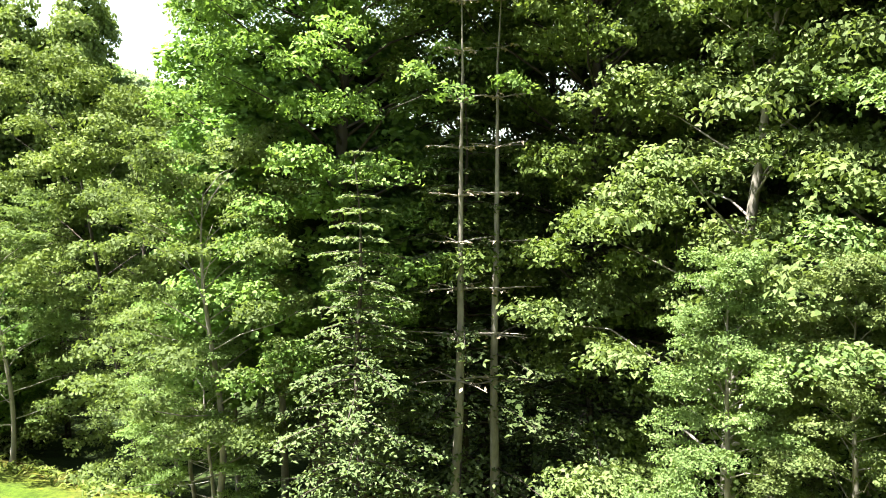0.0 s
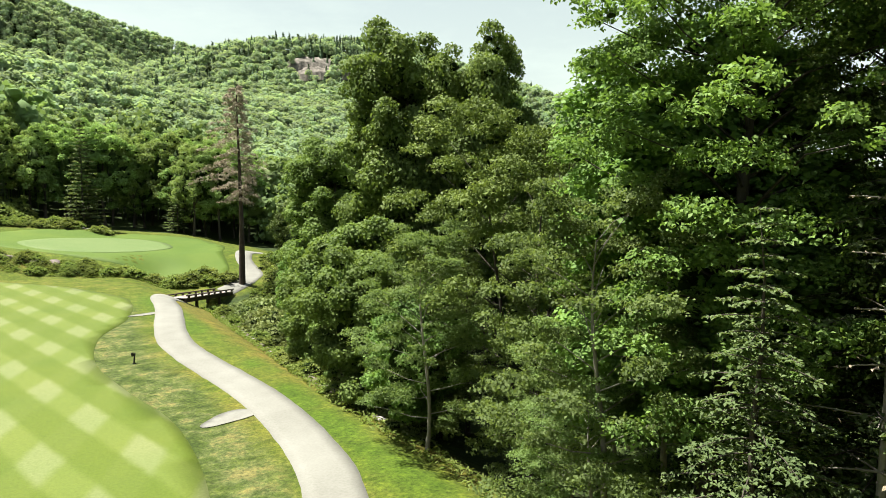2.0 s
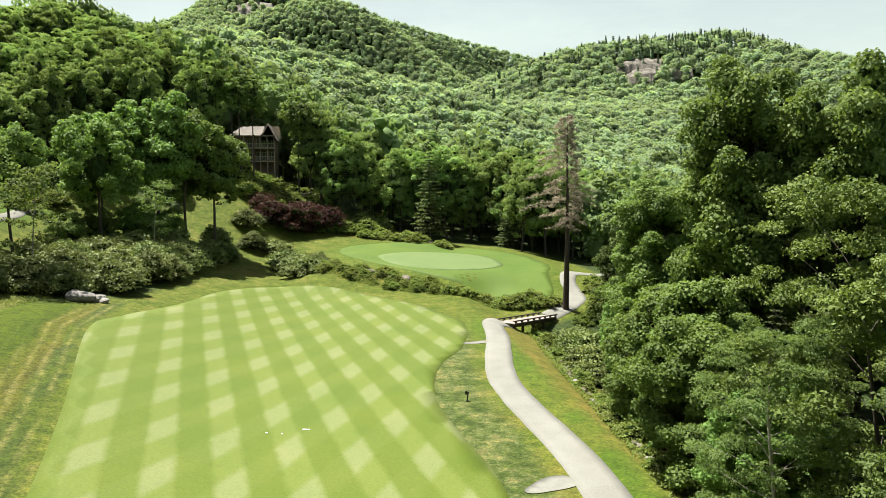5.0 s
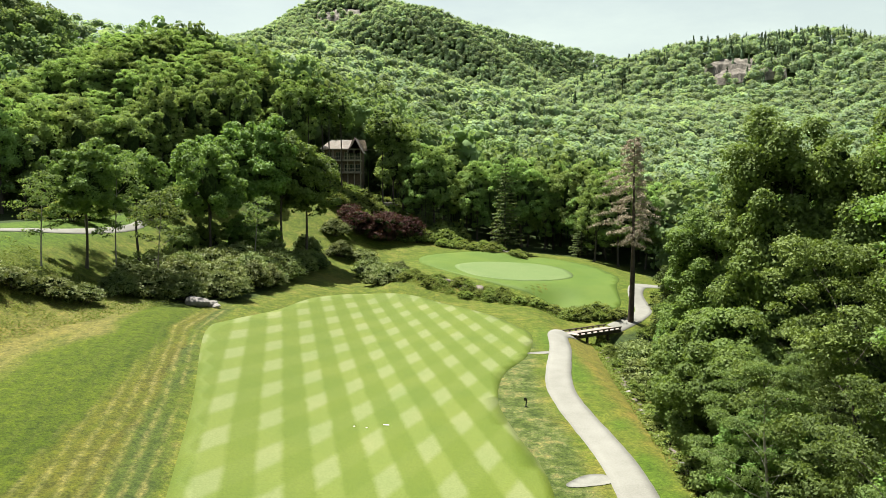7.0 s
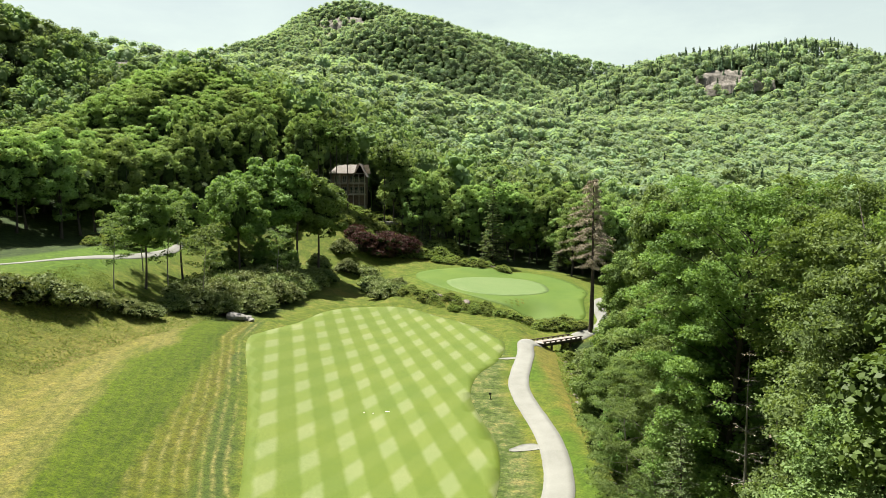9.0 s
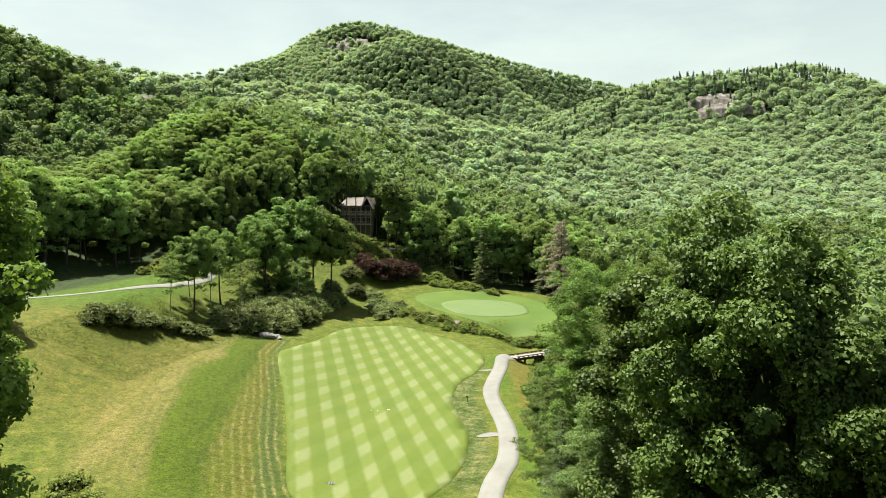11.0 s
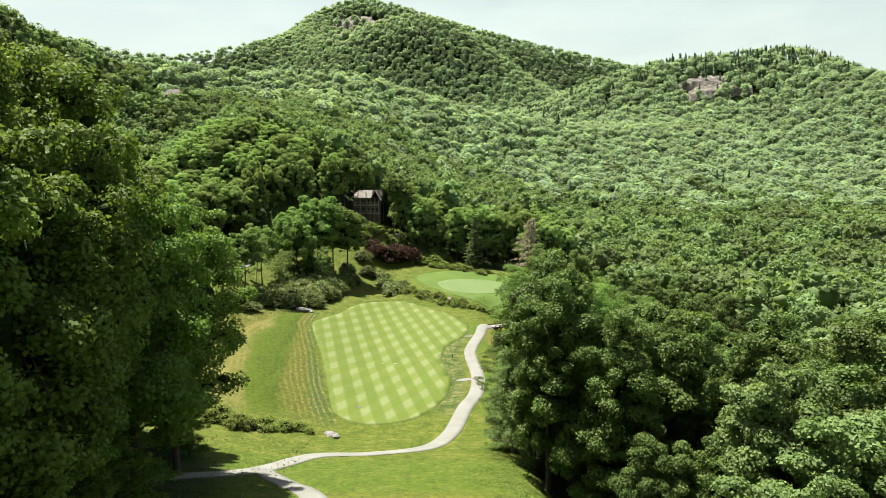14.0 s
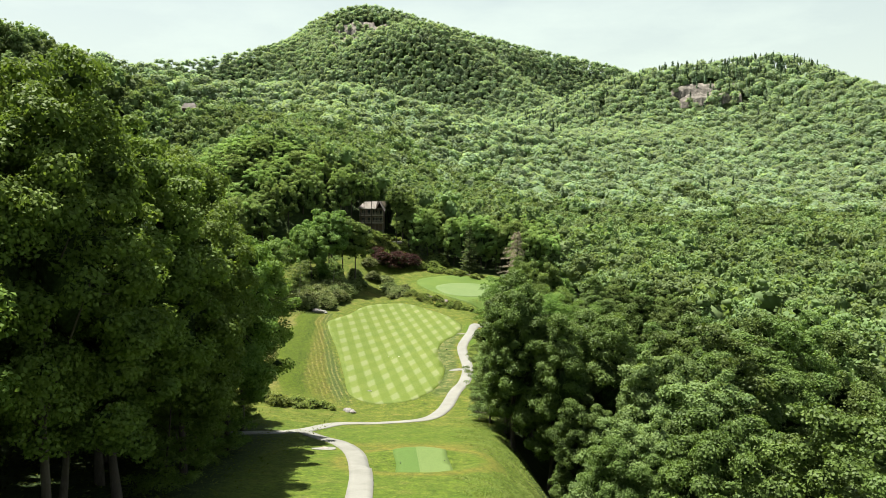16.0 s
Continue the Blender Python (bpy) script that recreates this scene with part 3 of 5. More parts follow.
ribbon("cart_path_at_green", PATH_GREEN, 2.6, M_CONCRETE, 0.06, "pale concrete cart path curving past the green", "path")
ribbon("cart_path_upper", PATH_UPPER, 1.7, M_CONCRETE, 0.06, "pale concrete path along the upper fairway", "path")
for px, py, rx, ry, tilt in ((10.4, 36.2, 1.7, 0.8, 20), (12.6, 69.7, 1.7, 0.55, 15), (-7.0, -34.0, 1.5, 1.2, 30)):
    ang = np.linspace(0, 2 * np.pi, 28, endpoint=False)
    c, s = math.cos(radians(tilt)), math.sin(radians(tilt))
    wob = 1 + 0.12 * np.sin(ang * 3 + px)
    ex, ey = rx * np.cos(ang) * wob, ry * np.sin(ang) * wob
    turf_patch("cart_path_apron", np.column_stack([px + c * ex - s * ey, py + s * ex + c * ey]), M_CONCRETE, 0.045, "small worn pale apron at the edge of the cart path", "path", 0.5)


# ---- plants: shapes ----
def unit(v):
    return v / np.maximum(np.linalg.norm(v, axis=-1, keepdims=True), 1e-9)


def leaf_quads(at, normal, size, rng, slim=0.6, droop=0.12):
    """One folded leaf (or spray) for each place: four corners each."""
    n = len(at)
    t = unit(np.cross(normal, rng.normal(size=(n, 3))))
    b = np.cross(normal, t)
    s = (size * rng.uniform(0.65, 1.3, n))[:, None]
    v = np.stack([at - t * s * 0.5, at + b * s * 0.5 * slim + normal * s * droop, at + t * s * 0.5 - normal * s * droop, at - b * s * 0.5 * slim + normal * s * droop], 1)
    return v.reshape(-1, 3)


def quad_ids(n):
    return np.arange(n * 4).reshape(-1, 4)


def clump_leaves(centres, radii, count, size, rng, flat=0.62, slim=0.6, up=0.4):
    """Leaves over the upper shells of many clumps."""
    share = radii ** 2 / (radii ** 2).sum()
    sprays = -(-count // 4)
    which = rng.choice(len(centres), sprays, p=share)
    d = unit(rng.normal(size=(sprays, 3)))
    d[:, 2] = np.where(d[:, 2] < -0.25, -d[:, 2], d[:, 2])
    r = radii[which] * rng.uniform(0.3, 1.06, sprays) ** 0.5
    at = centres[which] + d * r[:, None] * np.array([1, 1, flat])
    normal = unit(d * 0.6 + np.array([0, 0, up]) + rng.normal(size=(sprays, 3)) * 0.5)
    at = np.repeat(at, 4, 0)[:count] + rng.normal(size=(count, 3)) * np.array([0.7, 0.7, 0.3]) * size
    normal = unit(np.repeat(normal, 4, 0)[:count] + rng.normal(size=(count, 3)) * 0.3)
    return leaf_quads(at, normal, size, rng, slim)


OCTA_V = np.array([(1, 0, 0), (0, 1, 0), (-1, 0, 0), (0, -1, 0), (0.7, 0.7, 0.45), (-0.7, 0.7, 0.45), (-0.7, -0.7, 0.45), (0.7, -0.7, 0.45), (0, 0, 0.85), (0, 0, -0.6)], float)
OCTA_T = np.array([(8, 4, 5), (8, 5, 6), (8, 6, 7), (8, 7, 4), (0, 1, 4), (1, 5, 4), (1, 2, 5), (2, 6, 5), (2, 3, 6), (3, 7, 6), (3, 0, 7), (0, 4, 7), (9, 1, 0), (9, 2, 1), (9, 3, 2), (9, 0, 3)])


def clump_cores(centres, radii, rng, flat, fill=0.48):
    """Solid core of each clump; its dark colour stands for shade between leaves."""
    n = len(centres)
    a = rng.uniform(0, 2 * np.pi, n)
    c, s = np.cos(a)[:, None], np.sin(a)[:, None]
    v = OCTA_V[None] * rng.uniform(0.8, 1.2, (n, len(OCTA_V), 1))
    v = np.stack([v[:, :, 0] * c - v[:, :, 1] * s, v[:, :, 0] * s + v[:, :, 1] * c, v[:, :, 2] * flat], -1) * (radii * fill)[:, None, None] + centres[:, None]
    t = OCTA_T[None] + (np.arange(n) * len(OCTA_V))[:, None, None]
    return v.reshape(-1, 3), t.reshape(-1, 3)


def tube(points, radii, sides=6):
    """A tapering limb through points: verts and quads."""
    p = np.asarray(points, float)
    d = unit(np.gradient(p, axis=0))
    ref = np.where(np.abs(d[:, 2:3]) > 0.9, np.array([[1.0, 0, 0]]), np.array([[0, 0, 1.0]]))
    a = unit(np.cross(d, ref))
    b = np.cross(d, a)
    ang = np.linspace(0, 2 * np.pi, sides, endpoint=False)
    v = p[:, None] + np.asarray(radii)[:, None, None] * (a[:, None] * np.cos(ang)[None, :, None] + b[:, None] * np.sin(ang)[None, :, None])
    q = []
    for i in range(len(p) - 1):
        for j in range(sides):
            k = (j + 1) % sides
            q.append((i * sides + j, i * sides + k, (i + 1) * sides + k, (i + 1) * sides + j))
    return v.reshape(-1, 3), np.array(q)


def joined(pieces):
    vs, qs, base = [], [], 0
    for v, q in pieces:
        vs.append(v)
        qs.append(q + base)
        base += len(v)
    return np.vstack(vs), np.vstack(qs)


def broadleaf(seed, height, radius, clear=0.3, leaves=9000, size=0.24, shape="round", limbs=22, stems=1, trunk=0.3, leafmat=None, bark=None, clump=0.2, flat=0.8, gap=0.0, middle=0.16):
    """Trunk and crown meshes of a broad-leaved tree with limbs and many leaf clumps."""
    rng = np.random.default_rng(seed)
    wood, centres, radii = [], [], []
    for stem in range(stems):
        lean = rng.normal(size=2) * 0.03 * height + (0 if stems == 1 else np.array([math.cos(stem * 2.4), math.sin(stem * 2.4)]) * radius * 0.35)
        hs = np.linspace(0, 0.96, 9)
        bend = rng.normal(size=2) * 0.012 * height
        axis_p = np.column_stack([lean[0] * hs + bend[0] * np.sin(hs * 6), lean[1] * hs + bend[1] * np.sin(hs * 5), hs * height - 0.3])
        r0 = trunk * (1 if stems == 1 else 0.65)
        wood.append(tube(axis_p, r0 * np.interp(hs, (0, 0.05, 0.5, 1), (1.35, 1.0, 0.7, 0.1)), 8))
        for i in range(limbs // stems):
            s = clear + (0.97 - clear) * ((i + rng.uniform(0, 0.8)) / (limbs / stems)) ** 0.85
            u = (s - clear) / (0.97 - clear)
            if shape == "round":
                reach = radius * (0.45 + 0.62 * math.sin(math.pi * min(1, 0.2 + u * 0.78)))
            elif shape == "column":
                reach = radius * (0.6 + 0.5 * math.sin(math.pi * min(1, 0.12 + u * 0.8)))
            else:
                reach = radius * (1.12 - 0.85 * u)
            reach *= rng.uniform(0.68, 1.12)
            az = i * 2.39996 + rng.uniform(-0.5, 0.5) + stem
            rise = reach * (0.12 + 0.75 * u + rng.uniform(-0.1, 0.15))
            root = np.array([np.interp(s, hs, axis_p[:, k]) for k in range(3)])
            ts = np.array([0, 0.3, 0.65, 1.0])
            out = np.array([math.cos(az), math.sin(az), 0])
            path = root + out * (reach * ts)[:, None] + np.array([0, 0, 1.0]) * (rise * ts ** 0.8)[:, None] + rng.normal(size=(4, 3)) * 0.05 * reach * ts[:, None]
            wood.append(tube(path, r0 * (0.27 - 0.15 * u) * np.array([1, 0.75, 0.45, 0.12]), 5))
            for k in range(5):
                f = (0.5, 0.7, 0.85, 0.98, 1.04)[k]
                c = np.array([np.interp(f, ts, path[:, j]) for j in range(3)])
                side = np.array([-out[1], out[0], 0]) * rng.normal() * 0.24 * reach
                if rng.random() < gap:
                    continue
                centres.append(c + side + np.array([0, 0, rng.uniform(-0.1, 0.16) * radius]))
                radii.append(radius * clump * rng.uniform(0.75, 1.35))
        top = axis_p[-1]
        for k in range(3):
            centres.append(top + rng.normal(size=3) * radius * 0.12)
            radii.append(radius * clump * 1.05)
    v, q = joined(wood)
    centres, radii = np.array(centres), np.array(radii)
    lv = clump_leaves(centres, radii, leaves, size, rng, flat)
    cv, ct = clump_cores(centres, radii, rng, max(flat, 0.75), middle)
    return raw_mesh("trunk", v, q, (), bark or M_BARK, True), raw_mesh("crown", np.vstack([lv, cv]), quad_ids(leaves), ct + len(lv), leafmat, False, M_GAPSHADE)


def sphere_points(n, low=-0.55):
    """Even directions over a sphere, without its underside."""
    i = np.arange(n) + 0.5
    z = 1 - (1 - low) * i / n
    a = i * 2.39996
    r = np.sqrt(np.maximum(0, 1 - z * z))
    return np.column_stack([r * np.cos(a), r * np.sin(a), z])


def unit_sphere(level):
    bm = bmesh.new()
    bmesh.ops.create_icosphere(bm, subdivisions=level, radius=1.0)
    v = np.array([p.co[:] for p in bm.verts])
    t = np.array([[p.index for p in f.verts] for f in bm.faces])
    bm.free()
    return v, t


BALL = unit_sphere(1)


def lobed(rng, centre, axes, lobes, lobe, leaves, size, low=-0.55, slim=0.62, core=0.62, middle=0.6, tufts=9, ball=None, tuft=(0.5, 0.85), up=0.35):
    """A closed, lumpy crown: boughs over an egg-shaped middle, each with leafy tufts. Verts of leaf quads, verts and
    triangles of the solid cores.
    """
    axes = np.asarray(axes, float)
    d = unit(sphere_points(lobes, low) + rng.normal(size=(lobes, 3)) * 0.2)
    # boughs reach out unevenly
    reach = 0.52 + 0.46 * rng.random(lobes)
    c = d * axes * reach[:, None]
    rad = lobe * rng.uniform(0.65, 1.35, lobes)
    # tufts of leaves stand over the outer side of each bough, with gaps between them
    which = np.repeat(np.arange(lobes), tufts)
    way = unit(d[which] * 0.75 + rng.normal(size=(len(which), 3)) * 0.6 + np.array([0, 0, 0.22]))
    tc = c[which] + way * (rad[which] * rng.uniform(0.3, 0.75, len(which)))[:, None]
    tr = rad[which] * rng.uniform(*tuft, len(which))
    pick = rng.choice(len(tc), leaves, p=tr ** 2 / (tr ** 2).sum())
    out = unit(rng.normal(size=(leaves, 3)) + way[pick] * 0.7 + np.array([0, 0, 0.25]))
    at = tc[pick] + out * (tr[pick] * rng.uniform(0.55, 1.12, leaves))[:, None] * np.array([1.1, 1.1, 0.8])
    normal = unit(out * 0.8 + np.array([0, 0, up]) + rng.normal(size=(leaves, 3)) * 0.46)
    lv = leaf_quads(at, normal, size, rng, slim) + centre
    bv, bt = ball or (OCTA_V, OCTA_T)
    cv = bv[None] * rng.uniform(0.75, 1.1, (lobes, len(bv), 1)) * (rad * core)[:, None, None] + c[:, None]
    ct = bt[None] + (np.arange(lobes) * len(bv))[:, None, None]
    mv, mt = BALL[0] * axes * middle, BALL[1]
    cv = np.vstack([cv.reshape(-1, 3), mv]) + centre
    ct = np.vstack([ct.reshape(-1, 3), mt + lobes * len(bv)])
    return lv, cv, ct


def dome_tree(seed, height, radius, clear=0.2, lobes=46, leaves=5200, size=0.34, trunk=0.3, leafmat=None, bark=None, tops=1, lobe=0.34, tufts=3, tuft=(0.5, 0.85)):
    """Trunk, limbs and a closed lobed crown, of one or more heads."""
    rng = np.random.default_rng(seed)
    hs = np.linspace(0, 0.8, 7)
    bend = rng.normal(size=2) * 0.02 * height
    axis_p = np.column_stack([bend[0] * np.sin(hs * 5), bend[1] * np.sin(hs * 4), hs * height - 0.3])
    wood = [tube(axis_p, trunk * np.interp(hs, (0, 0.06, 0.8), (1.35, 1.0, 0.35)), 8)]
    lvs, cvs, cts, base = [], [], [], 0
    for k in range(tops):
        span = (1 - clear) * height
        if tops == 1:
            centre, axes = np.array([0, 0, clear * height + span * 0.5]), (radius, radius, span * 0.5)
        else:
            a = k * 2 * math.pi / tops + rng.uniform(-0.4, 0.4)
            up = rng.uniform(0.44, 0.62)
            centre = np.array([math.cos(a) * radius * 0.42, math.sin(a) * radius * 0.42, clear * height + span * up])
            axes = np.array([radius * 0.68, radius * 0.68, span * min(up, 1 - up + 0.05)])
        share = max(8, lobes // tops)
        lv, cv, ct = lobed(rng, centre, axes, share, radius * lobe * (1 if tops == 1 else 0.85), leaves // tops, size, -0.75, 0.78, 0.36, 0.4, tufts, None, tuft)
        lvs.append(lv)
        cvs.append(cv)
        cts.append(ct + base)
        base += len(cv)
        for j in range(5):
            a = rng.uniform(0, 6.28)
            end = centre + np.array([math.cos(a), math.sin(a), rng.uniform(-0.5, 0.5)]) * np.asarray(axes) * 0.7
            root = np.array([0, 0, (clear + 0.16 + 0.3 * rng.random()) * height])
            wood.append(tube(np.array([root, (root + end) / 2 + np.array([0, 0, 0.3]), end]), (trunk * 0.35, trunk * 0.22, 0.03), 5))
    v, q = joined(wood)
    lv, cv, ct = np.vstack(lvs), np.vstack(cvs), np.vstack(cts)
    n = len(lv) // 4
    return raw_mesh("trunk", v, q, (), bark or M_BARK, True), raw_mesh("crown", np.vstack([lv, cv]), quad_ids(n), ct + len(lv), leafmat, False, M_GAPSHADE)


def conifer(seed, height, radius, clear=0.1, tiers=26, size=0.3, sprays=60, trunk=0.25, leafmat=None, droop=0.25, ragged=0.3, bark=None):
    """Trunk and crown of a hemlock or pine: tiers of drooping flat sprays."""
    rng = np.random.default_rng(seed)
    hs = np.linspace(0, 1, 8)
    axis_p = np.column_stack([rng.normal(size=8) * 0.02 * radius, rng.normal(size=8) * 0.02 * radius, hs * height - 0.3])
    wood, at, nm = [tube(axis_p, trunk * (1.05 - hs), 7)], [], []
    for i in range(tiers):
        s = clear + (1 - clear) * (i + 0.3) / tiers
        for k in range(4):
            reach = radius * (1.05 - s) ** 0.8 * rng.uniform(1 - ragged, 1.1) / max(0.3, (1.05 - clear) ** 0.8)
            az = k * math.pi / 2 + i * 1.1 + rng.uniform(-0.4, 0.4)
            out, side = np.array([math.cos(az), math.sin(az), 0]), np.array([-math.sin(az), math.cos(az), 0])
            ts = np.linspace(0, 1, 4)
            path = np.array([0, 0, s * height]) + out * (reach * ts)[:, None] + np.array([0, 0, 1]) * (reach * (0.18 * ts - droop * ts ** 2))[:, None]
            wood.append(tube(path, trunk * 0.22 * (1.1 - s) * np.array([1, 0.7, 0.4, 0.1]) + 0.008, 4))
            n = max(6, int(sprays * (reach / radius) ** 1.3))
            t = rng.uniform(0.12, 1.02, n)
            off = rng.normal(size=n) * 0.2 * reach * (1.1 - t * 0.7)
            p = np.column_stack([np.interp(t, ts, path[:, j]) for j in range(3)]) + side * off[:, None]
            p[:, 2] += -0.25 * np.abs(off) + rng.normal(size=n) * 0.08 * size
            at.append(p)
            nm.append(unit(np.array([0, 0, 1.0]) + rng.normal(size=(n, 3)) * 0.35 + out * 0.2))
    v, q = joined(wood)
    at, nm = np.vstack(at), np.vstack(nm)
    lv = leaf_quads(at, nm, size, rng, 0.5, 0.15)
    return raw_mesh("trunk", v, q, (), bark or M_BARK, True), raw_mesh("crown", lv, quad_ids(len(at)), (), leafmat)


def bush(seed, radius, height, leaves, size, leafmat, lobes=14):
    """A mound of leafy lobes down to the ground, with short stems."""
    rng = np.random.default_rng(seed)
    a = np.arange(lobes) * 2.39996 + rng.uniform(-0.3, 0.3, lobes)
    u = np.sqrt((np.arange(lobes) + 0.5) / lobes)
    r = radius * 0.8 * u
    centres = np.column_stack([r * np.cos(a), r * np.sin(a), height * (0.1 + 0.62 * (1 - u ** 2.4) * rng.uniform(0.7, 1.15, lobes))])
    radii = radius * rng.uniform(0.24, 0.42, lobes)
    lv = clump_leaves(centres, radii, leaves, size, rng, 0.8, 0.5, 0.35)
    lv[:, 2] = np.maximum(lv[:, 2], 0.02)
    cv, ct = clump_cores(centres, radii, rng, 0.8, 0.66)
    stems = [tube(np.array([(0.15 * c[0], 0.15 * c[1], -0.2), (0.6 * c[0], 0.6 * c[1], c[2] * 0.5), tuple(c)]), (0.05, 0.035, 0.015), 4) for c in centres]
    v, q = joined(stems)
    return raw_mesh("stem", v, q, (), M_BARK, True), raw_mesh("foliage", np.vstack([lv, cv]), quad_ids(leaves), ct + len(lv), leafmat, False, M_GAPSHADE)


def plant(name, label, category, meshes, group="", parts=("trunk", "crown")):
    """A plant as a thing with its parts, hidden nowhere: it stands at its first place and is then copied."""
    root = thing(name, label, category, (0, 0, 0), 0, group)
    for n, me in zip(parts, meshes):
        part(n, me, None, root)
    return root


place_rng = np.random.default_rng(77)


def stand(root, spots, base_height, first=True):
    """Put a plant and its copies at (x, y, height) or (x, y, height, turn)."""
    for i, s in enumerate(spots):
        k = s[2] / base_height
        turn = s[3] if len(s) > 3 else place_rng.uniform(0, 360)
        wide = (s[4] if len(s) > 4 else k) * place_rng.uniform(0.92, 1.1)
        m = pose(s[0], s[1], gz(s[0], s[1]) - 0.1, 0, 0, turn) @ Matrix.Diagonal((wide, wide, k, 1))
        if i == 0 and first:
            root.matrix_basis = m
        else:
            made = copy_thing(root, m)
            made.matrix_basis = m


# ---- woods beside the path ----
oak = plant("oak_tree", "tall dark-trunked oak with dense green crown at the wood's edge", "tree",
            broadleaf(3, 26, 5.2, 0.22, 125000, 0.165, "column", 76, 1, 0.32, M_OAK, M_BARK, 0.15, 0.75), "trees beside the cart path")
stand(oak, [(17.8, 12.8, 23.2, 40), (23.5, 4.0, 25), (22.5, -2.5, 24), (25, 9, 23), (27, 19, 19), (28, 9, 24), (24, -8, 24), (30, 1, 22), (32, 27, 17)], 26)
poplar = plant("tulip_poplar_tree", "tall tulip poplar with bright green rounded crown", "tree",
               dome_tree(8, 27, 4.5, 0.1, 150, 72000, 0.27, 0.33, M_OAK, M_BARK, 1, 0.3), "trees beside the cart path")
stand(poplar, [(27.0, 46.0, 28.2, 0, 0.98), (31.0, 41.6, 27.6, 90, 0.76), (34.5, 44, 24, 30, 0.8), (34, 52, 23), (33.5, 62, 21), (26.8, 58.5, 20, 10, 0.9), (21.2, 15.6, 20.5, 40, 1.0)], 27)
birch = plant("birch_tree", "spreading fine-leaved birch with several grey stems", "tree",
              broadleaf(12, 17, 6.2, 0.16, 80000, 0.165, "round", 46, 3, 0.22, M_BIRCH, M_BARK, 0.125, 0.7, 0.0, 0.16), "trees beside the cart path")
stand(birch, [(22.3, 25.6, 17.5, 20)], 17)
maple = plant("young_maple_tree", "young maple with fresh green layered leaves", "tree",
              broadleaf(21, 11, 3.6, 0.18, 36000, 0.12, "round", 28, 1, 0.12, M_MAPLE, M_PALE, 0.165, 0.5), "young trees at the wood's edge")
stand(maple, [(17.4, 27.6, 10.3), (15.6, 15.0, 11.5), (17.4, 17.3, 7.5), (21.5, 33.5, 9.5), (16.2, 15.5, 6), (20.5, 22, 8), (23.8, 39.5, 9), (23, 55.5, 8)], 11)
tall_maple = plant("tall_maple_tree", "tall maple with light layered boughs at the wood's edge", "tree",
                   broadleaf(24, 23, 5.0, 0.2, 62000, 0.17, "cone", 60, 1, 0.24, M_MAPLE, M_BARK, 0.13, 0.5), "trees beside the cart path")
stand(tall_maple, [(23, 1.6, 23, 30), (21, -4.5, 24)], 23)
beech = plant("beech_tree", "pale yellow-green beech with drooping leafy boughs", "tree",
              broadleaf(31, 13, 3.8, 0.1, 52000, 0.11, "cone", 34, 1, 0.14, M_BEECH, M_PALE, 0.17, 0.5), "young trees at the wood's edge")
stand(beech, [(14.0, 0.3, 7.4, 10), (18.4, 0.2, 18.5, 140), (17.8, -2.8, 20, 60), (15.2, -4.5, 14), (17.5, -8.5, 17), (13.5, -1.8, 7)], 13)
hemlock = plant("hemlock_tree", "hemlock with flat drooping grey-green sprays", "tree",
                conifer(41, 16, 4.2, 0.12, 28, 0.22, 190, 0.2, M_HEMLOCK), "hemlocks in the wood")
stand(hemlock, [(14.9, 9.2, 11.6, 15), (24.5, 34, 13), (19.5, 8.2, 16), (21.5, 4.6, 15), (28, 14, 18), (25.5, 40, 12)], 16)
bank_tree = plant("bank_tree", "dense young tree leafy down to the ground on the creek bank", "tree",
                  dome_tree(44, 10, 3.6, 0.02, 90, 40000, 0.2, 0.12, M_OAK, M_BARK, 3, 0.28), "young trees on the bank")
stand(bank_tree, [(19.6, 36.8, 9.5), (21.2, 47.2, 10.5), (24.2, 51.5, 11), (26.6, 57, 11), (20.6, 41.5, 8), (26.0, 62, 9), (29.4, 66.5, 9), (18.9, 31.5, 7.5), (22.8, 44.2, 12), (31.2, 72, 10), (36, 80, 9), (-33, 112, 8), (-29.5, 117, 7.5), (-36.5, 106, 7.5), (-30.5, 108.5, 6.5), (-38, 99, 6.5), (-35, 119, 8)], 10)
snag = plant("bare_trunk", "slim bare trunk with broken grey branches", "tree",
             conifer(47, 17, 2.2, 0.3, 9, 0.16, 6, 0.17, M_DEAD, 0.1, 0.5, M_PALE), "bare trunks in the wood")
stand(snag, [(21.2, 19.0, 13, 0), (17.6, 7.6, 17), (18.9, 6.9, 18), (19.4, 15.2, 16), (24, 2, 18), (22.5, -3, 18), (22, 12, 17), (26, 5, 18)], 17)

# ---- woods on the slopes beside the tees ----
wood_oak = plant("woodland_oak_tree", "full green oak of the closed woodland", "tree",
                 dome_tree(52, 24, 5.6, 0.06, 90, 26000, 0.3, 0.3, M_POPLAR, M_BARK, 3, 0.27), "woodland trees")
wood_maple = plant("woodland_maple_tree", "light green maple of the closed woodland", "tree",
                   dome_tree(57, 22, 5.2, 0.06, 85, 26000, 0.3, 0.27, M_POPLAR, M_BARK, 2, 0.28), "woodland trees")
wood_birch = plant("woodland_birch_tree", "grey-green birch of the closed woodland", "tree",
                   dome_tree(63, 20, 4.8, 0.06, 85, 24000, 0.28, 0.22, M_MAPLE, M_BARK, 3, 0.28), "woodland trees")
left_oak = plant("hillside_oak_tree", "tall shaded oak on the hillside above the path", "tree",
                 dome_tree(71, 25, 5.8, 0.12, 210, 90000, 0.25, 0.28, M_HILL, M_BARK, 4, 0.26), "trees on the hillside")
